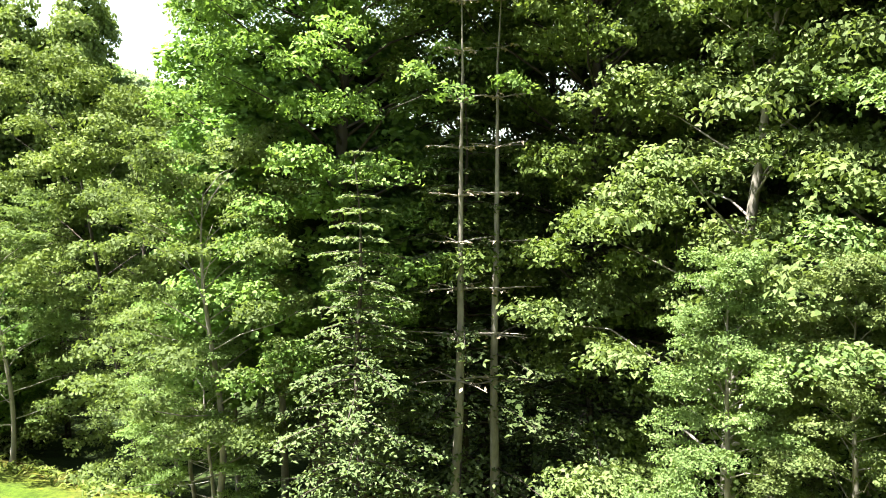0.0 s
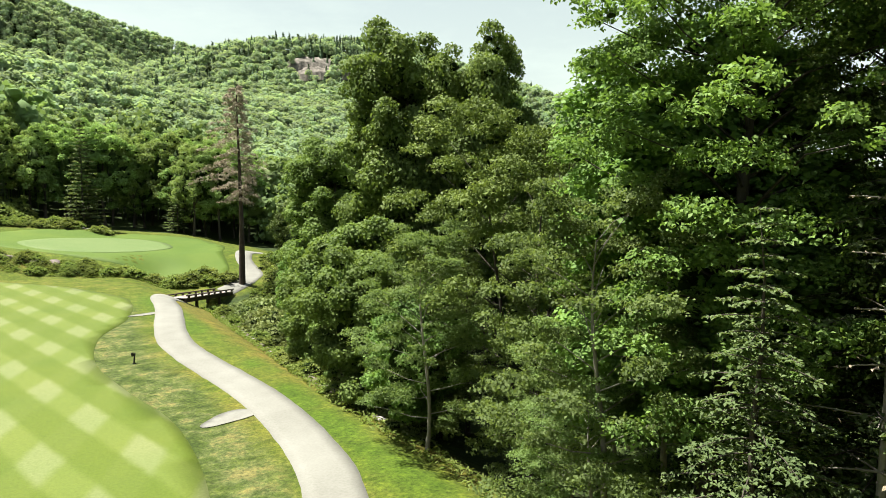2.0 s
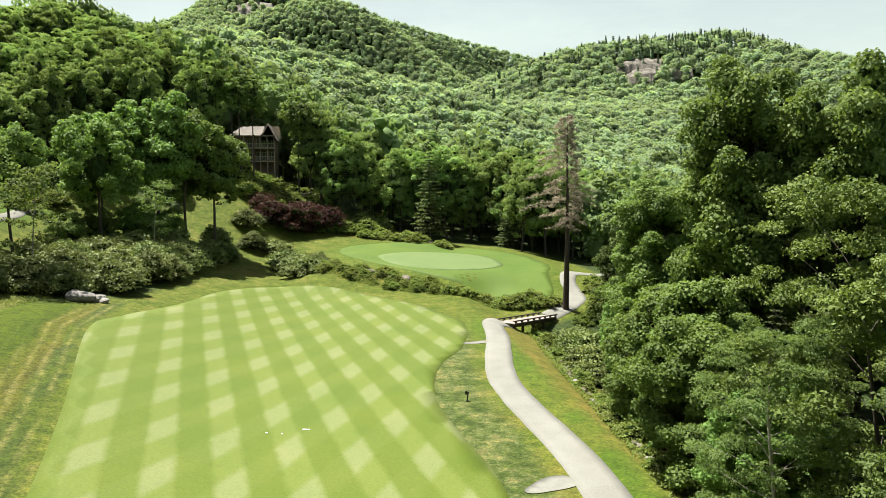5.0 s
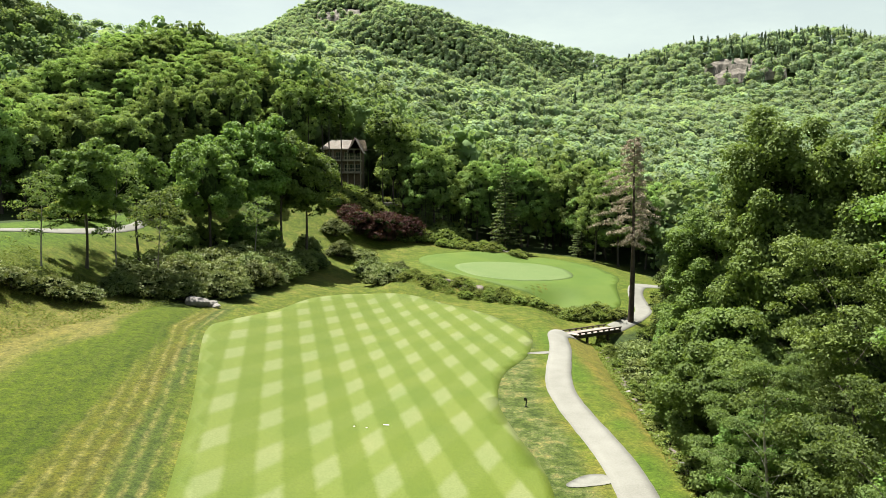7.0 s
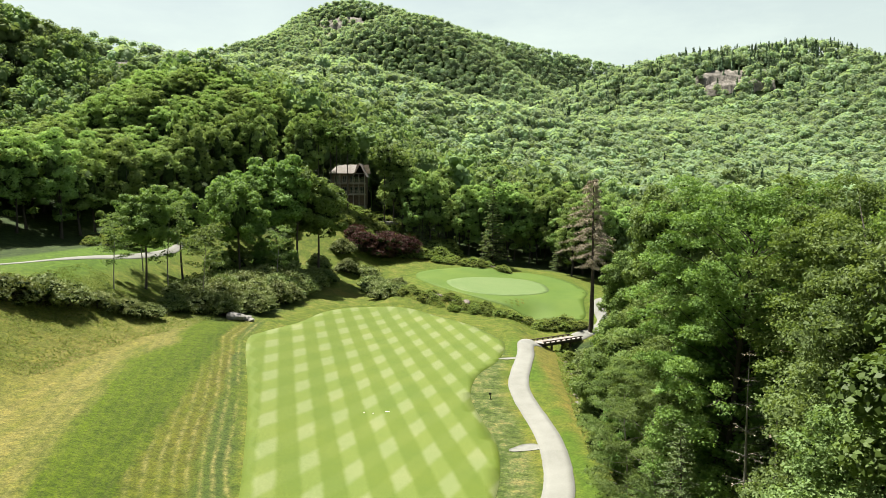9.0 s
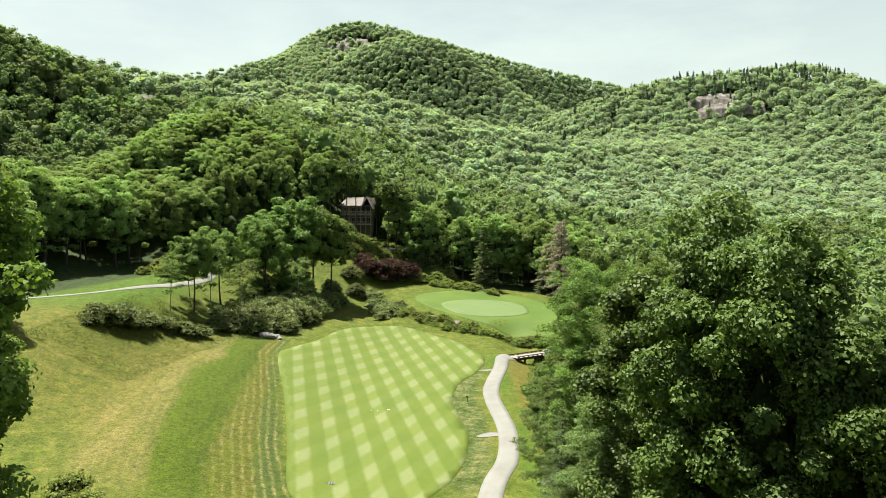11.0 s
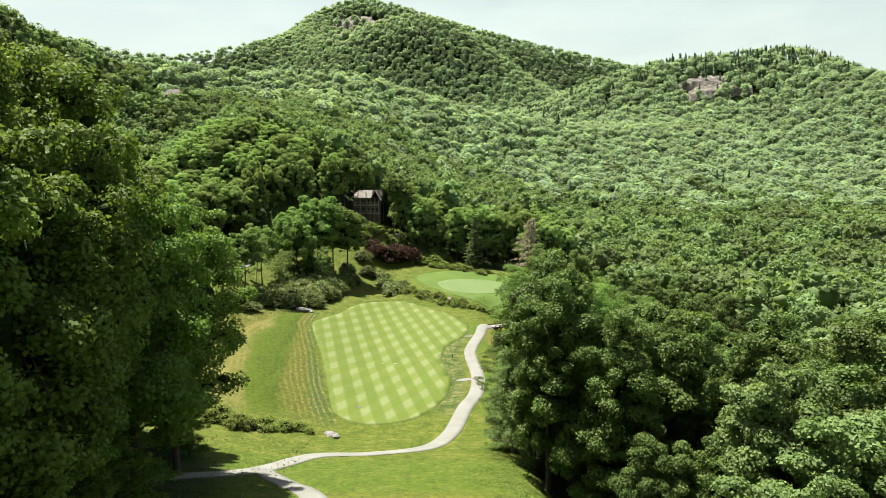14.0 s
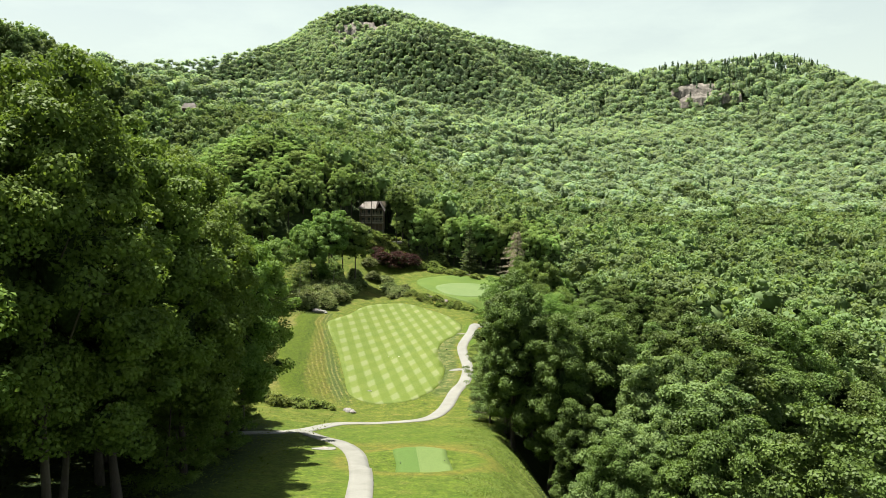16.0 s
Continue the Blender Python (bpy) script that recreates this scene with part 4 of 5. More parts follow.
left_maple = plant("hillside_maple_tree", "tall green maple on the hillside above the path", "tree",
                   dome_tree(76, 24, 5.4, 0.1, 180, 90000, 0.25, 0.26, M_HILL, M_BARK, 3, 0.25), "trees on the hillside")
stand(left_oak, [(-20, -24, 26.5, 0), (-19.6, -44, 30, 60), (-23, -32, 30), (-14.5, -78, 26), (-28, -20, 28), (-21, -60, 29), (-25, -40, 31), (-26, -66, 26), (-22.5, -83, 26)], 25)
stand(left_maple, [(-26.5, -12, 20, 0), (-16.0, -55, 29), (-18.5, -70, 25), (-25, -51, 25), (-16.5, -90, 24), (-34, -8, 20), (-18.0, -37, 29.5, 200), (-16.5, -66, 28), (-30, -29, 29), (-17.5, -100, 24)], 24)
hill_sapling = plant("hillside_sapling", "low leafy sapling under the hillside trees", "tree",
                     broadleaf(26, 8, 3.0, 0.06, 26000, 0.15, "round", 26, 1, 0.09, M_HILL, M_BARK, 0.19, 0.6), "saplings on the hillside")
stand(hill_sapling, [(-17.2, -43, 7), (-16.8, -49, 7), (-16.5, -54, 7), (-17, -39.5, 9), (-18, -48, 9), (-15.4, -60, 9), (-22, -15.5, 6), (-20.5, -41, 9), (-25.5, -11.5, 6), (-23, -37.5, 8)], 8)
edge_oak = plant("edge_oak_tree", "green oak of the woodland edge", "tree",
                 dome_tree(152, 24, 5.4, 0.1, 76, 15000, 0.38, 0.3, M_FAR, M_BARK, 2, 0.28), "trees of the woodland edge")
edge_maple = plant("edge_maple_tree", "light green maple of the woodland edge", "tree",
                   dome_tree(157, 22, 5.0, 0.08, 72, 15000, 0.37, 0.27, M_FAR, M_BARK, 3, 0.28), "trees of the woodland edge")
spots = {0: [], 1: [], 2: [], 3: [], 4: []}
fill = np.random.default_rng(5)


def scatter(x0, x1, y0, y1, step, keep):
    for yy in np.arange(y0, y1, step):
        for xx in np.arange(x0, x1, step):
            px, py = xx + fill.uniform(-0.42, 0.42) * step, yy + fill.uniform(-0.42, 0.42) * step
            if keep(px, py):
                yield px, py


close = []
wood_maple_spots = [(17.6, -19, 25), (21.8, -25.5, 24), (17.8, -11.5, 23), (45, -30, 25), (33, -37, 24)]
taken = [(17.6, -19), (21.8, -25.5), (17.8, -11.5), (45, -30), (48, -33), (33, -37), (17.8, 12.8), (21.5, 4.5), (19.5, -1.5), (25, 9), (27, 19), (24, -8), (30, 1), (31, 29), (27.5, 47.5), (30.5, 40.5), (34, 52), (33.5, 62), (22.3, 25.6), (25.5, 33), (15.2, -4.5), (17.5, -8.5), (23.2, 50.5), (26, 56), (28, 14)]
for px, py in scatter(16, 74, -96, 88, 7.6, lambda a, b: a > np.interp(b, (-96, -60, -25, 0, 35, 62, 76, 90), (27, 24.5, 20, 22, 27, 27.5, 31, 37))):
    if min(math.hypot(px - a, py - b) for a, b in taken) < 5.4:
        continue
    low = float(np.interp(px, (18, 45), (0.92, 1.05)))
    tall = fill.uniform(16, 25.5) * low if py < 8 else fill.uniform(10, 17)
    if px < 36 and py < 6:
        close.append((px, py, tall))
    else:
        spots[int(fill.choice(3, p=(0.4, 0.35, 0.25)))].append((px, py, tall))
for px, py in scatter(-66, -22, -100, 42, 7.0, lambda a, b: -a > np.interp(b, (-100, -22, -8, 6, 25, 42), (29, 33, 38, 48, 53, 60))):
    spots[int(fill.choice(3, p=(0.5, 0.35, 0.15))) if px > -45 else 3].append((px, py, fill.uniform(20, 25)))
upper = lambda b: float(np.interp(b, (45, 60, 80, 100, 118, 135, 150, 165), (86, 82, 77, 72, 68, 58, 44, 36)))
for px, py in scatter(-112, 52, 44, 184, 6.8, lambda a, b: -a > upper(b) or (b > 163 and not (-34 < a < -10 and b < 186) and a > -40) or (a > 36 and b > 146)):
    spots[int(fill.choice((3, 4)))].append((px, py, fill.uniform(17, 22) if -px < upper(py) + 12 else fill.uniform(12, 16), fill.uniform(0, 360), fill.uniform(0.75, 1.0)) if px < -40 else (px, py, fill.uniform(17, 24)))
close_poplar = plant("full_poplar_tree", "full rounded poplar with bright fine leaves down to the ground", "tree",
                     dome_tree(161, 24, 5.6, 0.05, 150, 60000, 0.27, 0.3, M_POPLAR, M_BARK, 3, 0.24), "woodland trees")
close_birch = plant("full_birch_tree", "full pale grey-green birch with fine leaves", "tree",
                    dome_tree(167, 22, 5.0, 0.05, 130, 55000, 0.26, 0.25, M_BEECH, M_BARK, 2, 0.25), "woodland trees")
fine_poplar = plant("leafy_poplar_tree", "full poplar with small bright leaves down to the ground", "tree",
                    dome_tree(173, 24, 4.8, 0.05, 170, 90000, 0.225, 0.3, M_POPLAR, M_BARK, 2, 0.27), "woodland trees")
stand(fine_poplar, wood_maple_spots[:3] + [p for p in close if p[0] < 24.5], 24)
close = [p for p in close if p[0] >= 24.5]
stand(close_poplar, [(45, -30, 25, 0, 1.3)] + close[::2], 24)
stand(close_birch, [(33, -37, 24)] + close[1::2], 22)
for root, h, k in ((wood_oak, 24, 0), (wood_maple, 22, 1), (wood_birch, 20, 2), (edge_oak, 24, 3), (edge_maple, 22, 4)):
    stand(root, spots[k], h)

# ---- trees round the upper fairway, the knoll and the green ----
park_oak = plant("park_oak_tree", "broad green oak standing in the grass", "tree",
                 dome_tree(81, 17, 4.8, 0.3, 90, 22000, 0.32, 0.22, M_OAK, M_BARK, 3, 0.26), "trees on the knoll")
stand(park_oak, [(-43.6, 80.8, 15.5), (-42.6, 94, 16), (-35.5, 104, 20.5), (-31.5, 117, 25), (-27.5, 121, 24), (-38, 113, 21), (-33, 126, 24), (-24.5, 127, 21)], 17)
slim_tree = plant("slender_tree", "slender young tree with thin pale trunk", "tree",
                  broadleaf(86, 12, 2.6, 0.36, 2600, 0.3, "round", 16, 1, 0.1, M_MAPLE, M_PALE, 0.3, 0.5), "slender trees on the knoll")
stand(slim_tree, [(-45.4, 74, 10.5), (-41.5, 84.5, 14), (-34.5, 80.5, 13), (-47, 88, 11), (-28.5, 104, 12)], 12)
spruce = plant("conifer_tree", "dense grey-green conifer behind the green", "tree",
               conifer(91, 20, 4.0, 0.05, 26, 0.6, 40, 0.22, M_HEMLOCK, 0.15, 0.3), "conifers behind the green")
stand(spruce, [(17.5, 157, 22), (-1.5, 161, 14), (4, 163, 8), (36, 158, 15)], 20)

tall_slim = plant("tall_slender_tree", "tall slender tree with bare dark trunk before the house", "tree",
                  dome_tree(95, 25, 3.4, 0.6, 46, 2600, 0.42, 0.22, M_OAK, M_BARK, 2, 0.3), "tall trees before the house")
stand(tall_slim, [(-27.2, 165.5, 23), (-25.2, 164.6, 25), (-22.6, 166, 24), (-12.4, 168, 25), (-9.8, 167, 24), (-30.5, 166, 23)], 25)

# ---- dead pine at the bridge ----
rng = np.random.default_rng(9)
PINE = (30.0, 95.0)
pine = thing("dead_pine_tree", "tall dead pine with tan leafless branches beside the bridge", "tree", (PINE[0], PINE[1], gz(*PINE) - 0.1))
hs = np.linspace(0, 1, 12)
trunk_v, trunk_q = tube(np.column_stack([0.12 * np.sin(hs * 5), 0.1 * np.sin(hs * 4 + 1), hs * 27.8]), 0.46 * (1.0 - 0.93 * hs), 10)
part("trunk", raw_mesh("trunk", trunk_v, trunk_q, (), M_DARKWOOD, True), None, pine, "dark upright pine trunk")
boughs, twigs = [], []
for i in range(74):
    s = 0.42 + 0.57 * (i / 74)
    reach = (5.6 * min((1.03 - s) / 0.43, (s - 0.36) / 0.18) + 0.5) * rng.uniform(0.45, 1.1)
    az = i * 2.4 + rng.uniform(-0.4, 0.4)
    reach *= 1.0 - 0.35 * math.cos(az)
    out, side = np.array([math.cos(az), math.sin(az), 0]), np.array([-math.sin(az), math.cos(az), 0])
    ts = np.linspace(0, 1, 5)
    path = np.array([0, 0, s * 27.8]) + out * (reach * ts)[:, None] + np.array([0, 0, 1]) * (reach * (0.22 * ts - 0.3 * ts ** 2))[:, None]
    boughs.append(tube(path, 0.05 * (1.15 - s) * np.array([1, 0.8, 0.6, 0.4, 0.15]) + 0.006, 4))
    for k in range(16):
        t = rng.uniform(0.2, 1.0)
        p = np.array([np.interp(t, ts, path[:, j]) for j in range(3)])
        d = unit(out * 0.8 + side * rng.choice((-1, 1)) * rng.uniform(0.5, 1.3) + np.array([0, 0, rng.uniform(-0.6, 0.1)]))
        ln = rng.uniform(0.35, 1.0) * (0.4 + 0.6 * (1.05 - s))
        twigs.append(tube(np.array([p, p + d * ln * 0.6 + np.array([0, 0, 0.04]), p + d * ln - np.array([0, 0, 0.1])]), (0.016, 0.012, 0.004), 3))
part("bough", raw_mesh("bough", *joined(boughs), (), M_DEAD), None, pine, "bare tan boughs")
part("twig", raw_mesh("twig", *joined(twigs), (), M_DEAD), None, pine, "fine dry twigs")
spray_at, spray_n = [], []
for v, q in twigs:
    for k in range(11):
        spray_at.append(v[rng.integers(len(v))] + rng.normal(size=3) * 0.12)
        spray_n.append(unit(rng.normal(size=3) + np.array([0, 0, 0.6])))
spray_v = leaf_quads(np.array(spray_at), np.array(spray_n), 0.36, rng, 0.2, 0.2)
part("dry_needles", raw_mesh("dry_needles", spray_v, quad_ids(len(spray_at)), (), M_DEAD), None, pine, "tan dry needle sprays")

# ---- shrubs ----
rhodo = plant("rhododendron_bush", "big rounded rhododendron with leathery grey-green leaves", "shrub", bush(101, 2.7, 3.3, 9000, 0.24, M_RHODO, 34), "rhododendrons on the knoll", ("stem", "foliage"))
stand(rhodo, [(-32.5, 84, 4.6), (-29, 88, 4.4), (-35, 80, 3.6), (-26.5, 93, 4.0), (-32, 92, 5.0), (-26.2, 100, 4.4), (-30.5, 99, 5.2), (-24.8, 107, 4.4), (-38, 77, 2.8), (-37, 88, 4.4), (-23.5, 115, 4.0), (-28, 112, 5.0),
              (-35.5, 97, 4.2), (-40, 84, 2.6), (-22, 123, 3.4), (-25, 131, 3.6), (-19, 134, 3.2), (-21, 142, 3.6), (-30, 106, 4.2), (-36, 92, 4.6), (-34, 101, 4.4), (-27.5, 108, 4.2), (-31, 79.5, 3.4), (-30.5, 94.5, 4.8), (-33, 109, 4.2), (-25, 97, 3.4), (-24.5, 119, 3.6), (-29, 116, 4.2), (-33.5, 88, 4.8), (-28, 95, 4.6), (-27.5, 84.5, 3.6), (-25.5, 103.5, 3.8)], 3.1)
low = plant("low_evergreen_bush", "low spreading evergreen bush at the edge of the rough", "shrub", bush(107, 2.4, 1.9, 3000, 0.22, M_RHODO, 18), "bushes along the rough", ("stem", "foliage"))
stand(low, [(-48.5, 54.5, 3.2), (-46.6, 57.5, 3.1), (-45.5, 61, 2.9), (-43.6, 65, 2.3), (-41.2, 67.5, 2.2), (-38.8, 70, 2.0), (-47.8, 59.5, 2.8), (-11.5, 124.5, 2.6), (-9, 119.5, 3.0), (-12.5, 129, 2.8), (-6.5, 117.5, 2.4), (-14.5, 135, 2.8), (-6.5, 124, 2.0), (-9.5, 113.8, 2.2), (-7.5, 115.2, 2.6),
            (20.6, 42.2, 2.0), (21.6, 46, 2.4), (20.2, 38.5, 1.8), (19.6, 34.5, 2.2), (22, 52, 2.0), (18.6, 30.5, 1.6), (23, 57, 2.0), (23.4, 64, 2.2), (24.2, 70, 2.4), (25, 75, 2.4), (26.5, 79, 2.2), (24.5, 66.5, 3.2), (27.5, 84, 2.4), (26.5, 73, 3.4)], 1.9)
shrub = plant("creek_shrub", "small yellow-green shrub on the rocky creek bank", "shrub", bush(113, 1.3, 1.15, 1300, 0.15, M_SHRUB, 11), "shrubs along the creek", ("stem", "foliage"))
cs = [(p[0] + fill.uniform(-1.6, 1.6), p[1] + fill.uniform(-1.8, 1.8), fill.uniform(0.5, 1.45)) for p in creek for _ in range(3) if fill.random() < 0.9]
cs += [(17 + fill.uniform(-1, 1), 100.5 + fill.uniform(-1, 1), 1.5), (23.5, 97.5, 2.0), (26, 98.6, 2.1), (21.6, 98.8, 1.8), (19.5, 101, 1.6)]
cs += [(36.8 + fill.uniform(-1, 1), 99.5, 1.8), (37.6, 104, 1.9), (38.8, 108.5, 1.7), (33.2, 91.6, 1.7), (35.4, 94.6, 2.0), (30.8, 90.2, 1.5)]
for t in np.linspace(0, 1, 26):
    cs.append((-6 + 27 * t + fill.uniform(-1.5, 1.5), 152.5 - 4 * t + fill.uniform(-2.2, 2.2), fill.uniform(1.0, 2.3)))
cs += [(p[0] + fill.uniform(-0.7, 0.7), p[1], fill.uniform(0.7, 1.3)) for p in spline([(24.5, 88), (22.5, 76), (20.6, 62), (19.4, 52), (18.4, 44), (17.6, 36)], 2.6)]
stand(shrub, cs, 1.15)
slope_shrub = plant("slope_shrub", "loose light green shrub on the bank below the house", "shrub", bush(117, 2.2, 2.3, 1500, 0.3, M_SHRUB, 14), "shrubs below the house", ("stem", "foliage"))
stand(slope_shrub, [(fill.uniform(-28, 8), fill.uniform(152, 170), fill.uniform(1.6, 3.6)) for _ in range(70)] + [(-21.5, 1.5, 2.2), (-18.6, 3.0, 2.0), (-16.2, 4.2, 1.7), (-14.4, 5.6, 1.4), (-25, 3.5, 2.4), (-28, 7, 2.4), (-12.6, 4.4, 1.0)]
      + [(fill.uniform(-62, -50), fill.uniform(96, 140), fill.uniform(2, 4)) for _ in range(14)], 2.3)
purple = plant("purple_leaf_shrub", "dark purple-leaved shrub above the green", "shrub", bush(121, 2.6, 3.6, 3200, 0.26, M_PURPLE, 18), "purple shrubs", ("stem", "foliage"))
stand(purple, [(-16.6, 147.5, 4.2), (-12.6, 149, 4.6), (-8.6, 150.5, 4.6), (-5.0, 152, 4.2), (-18.5, 150.5, 3.6), (-10.6, 152.5, 4.4)], 2.5)

# ---- woodland of the valley and the mountains ----
def crown_template(seed, lobes, leaves, size, trunk=False, core=0.6, tufts=2):
    """A crown of unit radius for whole forests."""
    rng = np.random.default_rng(seed)
    lv, cv, ct = lobed(rng, np.zeros(3), (1.0, 1.0, 0.95), lobes, 0.42, leaves, size, -0.25, 0.85, core, 0.66, tufts, None, (0.6, 0.95), 0.35)
    if trunk:
        ct = np.vstack([ct, len(cv) + np.array([(0, 1, 4), (0, 4, 3), (1, 2, 5), (1, 5, 4), (2, 0, 3), (2, 3, 5)])])
        cv = np.vstack([cv, [(0.05, 0, -4.2), (-0.025, 0.045, -4.2), (-0.025, -0.045, -4.2), (0.035, 0, 0), (-0.02, 0.03, 0), (-0.02, -0.03, 0)]])
    return lv, cv, ct


def dome_template(seed, leaves, size):
    """A far crown of unit radius: a lumpy middle under leafy tufts."""
    rng = np.random.default_rng(seed)
    keep = BALL[0][:, 2] > -0.9
    v = BALL[0] * rng.uniform(0.5, 0.76, (len(BALL[0]), 1)) * np.array([1, 1, 1.05])
    t = BALL[1][keep[BALL[1]].all(1)]
    d = unit(sphere_points(leaves, -0.35) + rng.normal(size=(leaves, 3)) * 0.12)
    bulge = 0.8 + 0.22 * np.sin(d[:, 0] * 4.1 + seed) * np.sin(d[:, 1] * 4.7 + seed * 2) * np.sin(d[:, 2] * 3.9 + seed * 3) + rng.uniform(-0.08, 0.12, leaves)
    normal = unit(d * 0.5 + np.array([0, 0, 0.8]) + rng.normal(size=(leaves, 3)) * 0.35)
    return leaf_quads(d * bulge[:, None], normal, size, rng, 0.85, 0.1), v, t


def pine_template(seed, count, size):
    rng = np.random.default_rng(seed)
    h = rng.uniform(0, 1, count) ** 1.3
    a = rng.uniform(0, 2 * np.pi, count)
    r = (1.02 - h) * rng.uniform(0.45, 1.0, count) * 0.75
    at = np.column_stack([r * np.cos(a), r * np.sin(a), h * 2.6 - 0.8])
    nm = unit(np.column_stack([np.cos(a) * 0.6, np.sin(a) * 0.6, np.full(count, 0.8)]) + rng.normal(size=(count, 3)) * 0.3)
    return leaf_quads(at, nm, size, rng, 0.6, 0.2), np.array([[0, 0, 1.75], [0.5, 0, -0.7], [-0.25, 0.43, -0.7], [-0.25, -0.43, -0.7]]), np.array([[0, 1, 2], [0, 2, 3], [0, 3, 1]])


def grow(templates, spots, name, mat, label):
    """All crowns of a stretch of forest as one object. spots: x, y, z, radius, height scale."""
    rng = np.random.default_rng(len(spots))
    vs, qs, ts, tones, base = [], [], [], [], 0
    which, turns = rng.integers(0, len(templates), len(spots)), rng.uniform(0, 2 * np.pi, len(spots))
    for k, (lv, cv, ct) in enumerate(templates):
        sel = np.where(which == k)[0]
        if not len(sel):
            continue
        s = np.asarray(spots)[sel]
        c, sn = np.cos(turns[sel]), np.sin(turns[sel])
        tv = np.vstack([lv, cv])
        x = (tv[None, :, 0] * c[:, None] - tv[None, :, 1] * sn[:, None]) * s[:, 3:4] + s[:, 0:1]
        y = (tv[None, :, 0] * sn[:, None] + tv[None, :, 1] * c[:, None]) * s[:, 3:4] + s[:, 1:2]
        z = tv[None, :, 2] * s[:, 4:5] + s[:, 2:3]
        vs.append(np.stack([x, y, z], -1).reshape(-1, 3))
        tones.append(np.repeat(rng.uniform(0, 1, len(sel)), len(tv)))
        off = base + np.arange(len(sel))[:, None, None] * len(tv)
        qs.append((quad_ids(len(lv) // 4)[None] + off).reshape(-1, 4))
        ts.append((ct[None] + len(lv) + off).reshape(-1, 3))
        base += len(sel) * len(tv)
    me = raw_mesh(name, np.vstack(vs), np.vstack(qs), np.vstack(ts), mat, True)
    me.attributes.new("tree_tone", "FLOAT", "POINT").data.foreach_set("value", np.concatenate(tones).astype(np.float32))
    return tagged(new(name, me), label, "woodland", "", "stuff")


CLIFFS = ((-124, 1028, 54, 48), (285, 625, 38, 20))
HOMES = ((-148.7, 311, 13), (-84.2, 256, 12))
wood_rng = np.random.default_rng(15)


def wooded(x, y):
    """Where the valley is wooded: not on the golf hole, nor round houses and rock, cleared further towards the camera
    to show them.
    """
    if -114 < x < 54 and y < 186 or x < 72 and y < 86:
        return False
    if math.hypot(x - 122, y - 78) < 9:
        return False
    return not any(abs(x - a) < w and -1.5 * d < y - b < d and math.sin(x * 1.7 + y * 2.3) < 0.72 for a, b, w, d in CLIFFS) and not any(abs(x - a) < r * 0.7 and b - 2.6 * r < y < b + 8 for a, b, r in HOMES)


mid, far, pines = [], [], []
rows_y = 2.0
while rows_y < 1330:
    step = 6.3 if rows_y < 290 else 5.8
    wide_l, wide_r = -80 - 0.68 * rows_y, 95 + 0.95 * rows_y if 150 < rows_y < 760 else 95 + 0.68 * rows_y
    for xx in np.arange(wide_l, min(wide_r, 900), step):
        px, py = xx + wood_rng.uniform(-0.45, 0.45) * step, rows_y + wood_rng.uniform(-0.45, 0.45) * step
        if not wooded(px, py):
            continue
        g = gz(px, py)
        ahead = gz(px * 1.02, py * 1.02 + 6) - g
        if rows_y > 420 and ahead < -4.5:
            continue
        r = step * wood_rng.uniform(0.45, 0.9) * (1.45 if wood_rng.random() < 0.16 else 1)
        tall = float(np.interp(rows_y, (180, 330, 480), (23, 15.5, 12.5))) * wood_rng.uniform(0.8, 1.15)
        ridge = math.exp(-(((px - 330) / 150) ** 2 + ((py - 665) / 60) ** 2)) + 0.9 * math.exp(-(((px - 60) / 90) ** 2 + ((py - 640) / 60) ** 2))
        if rows_y > 300 and wood_rng.random() < 0.02 + 0.7 * ridge:
            pines.append((px, py, g + tall * 0.5, r * wood_rng.uniform(0.7, 1.0), tall * wood_rng.uniform(0.3, 0.45)))
        elif rows_y < 290 + 130 * wood_rng.random():
            tall = min(tall * (1.12 if r > 0.95 * step else 1), 16 if px < -40 else 26)
            top = tall if px < 50 else min(tall, 15.5) * wood_rng.uniform(0.5, 1.1) * (1.15 if r > 0.95 * step else 1)
            mid.append((px, py, g + top - r * 0.75, r * 0.95, r * wood_rng.uniform(0.8, 1.25)))
            if wood_rng.random() < 0.6:
                mid.append((px + wood_rng.uniform(-3, 3), py - wood_rng.uniform(0, 3), g + top * wood_rng.uniform(0.25, 0.5), r * 0.75, r * wood_rng.uniform(0.8, 1.2)))
        else:
            steep = min(1.0, abs(ahead) / 6)
            far.append((px, py, g + tall - r * (0.5 + 0.2 * steep), r * (0.97 + 0.2 * steep), r * wood_rng.uniform(0.75, 1.05) * (1 + 0.2 * steep)))
            if wood_rng.random() < 1.2 * steep:
                far.append((px + wood_rng.uniform(-3, 3), py - 2.6, g + tall * 0.62 - r * 0.7, r * 0.9, r * wood_rng.uniform(0.85, 1.15)))
    rows_y += step
grow([crown_template(200 + i, 9, 240, 0.23, True) for i in range(6)], mid, "valley_woodland", M_VALLEY, "dense mixed summer woodland on the near slopes")
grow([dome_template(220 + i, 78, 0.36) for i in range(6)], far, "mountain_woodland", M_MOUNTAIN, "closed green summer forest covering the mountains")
grow([pine_template(240 + i, 60, 0.5) for i in range(3)], pines, "ridge_pines", M_FARPINE, "dark pines scattered along the ridge")

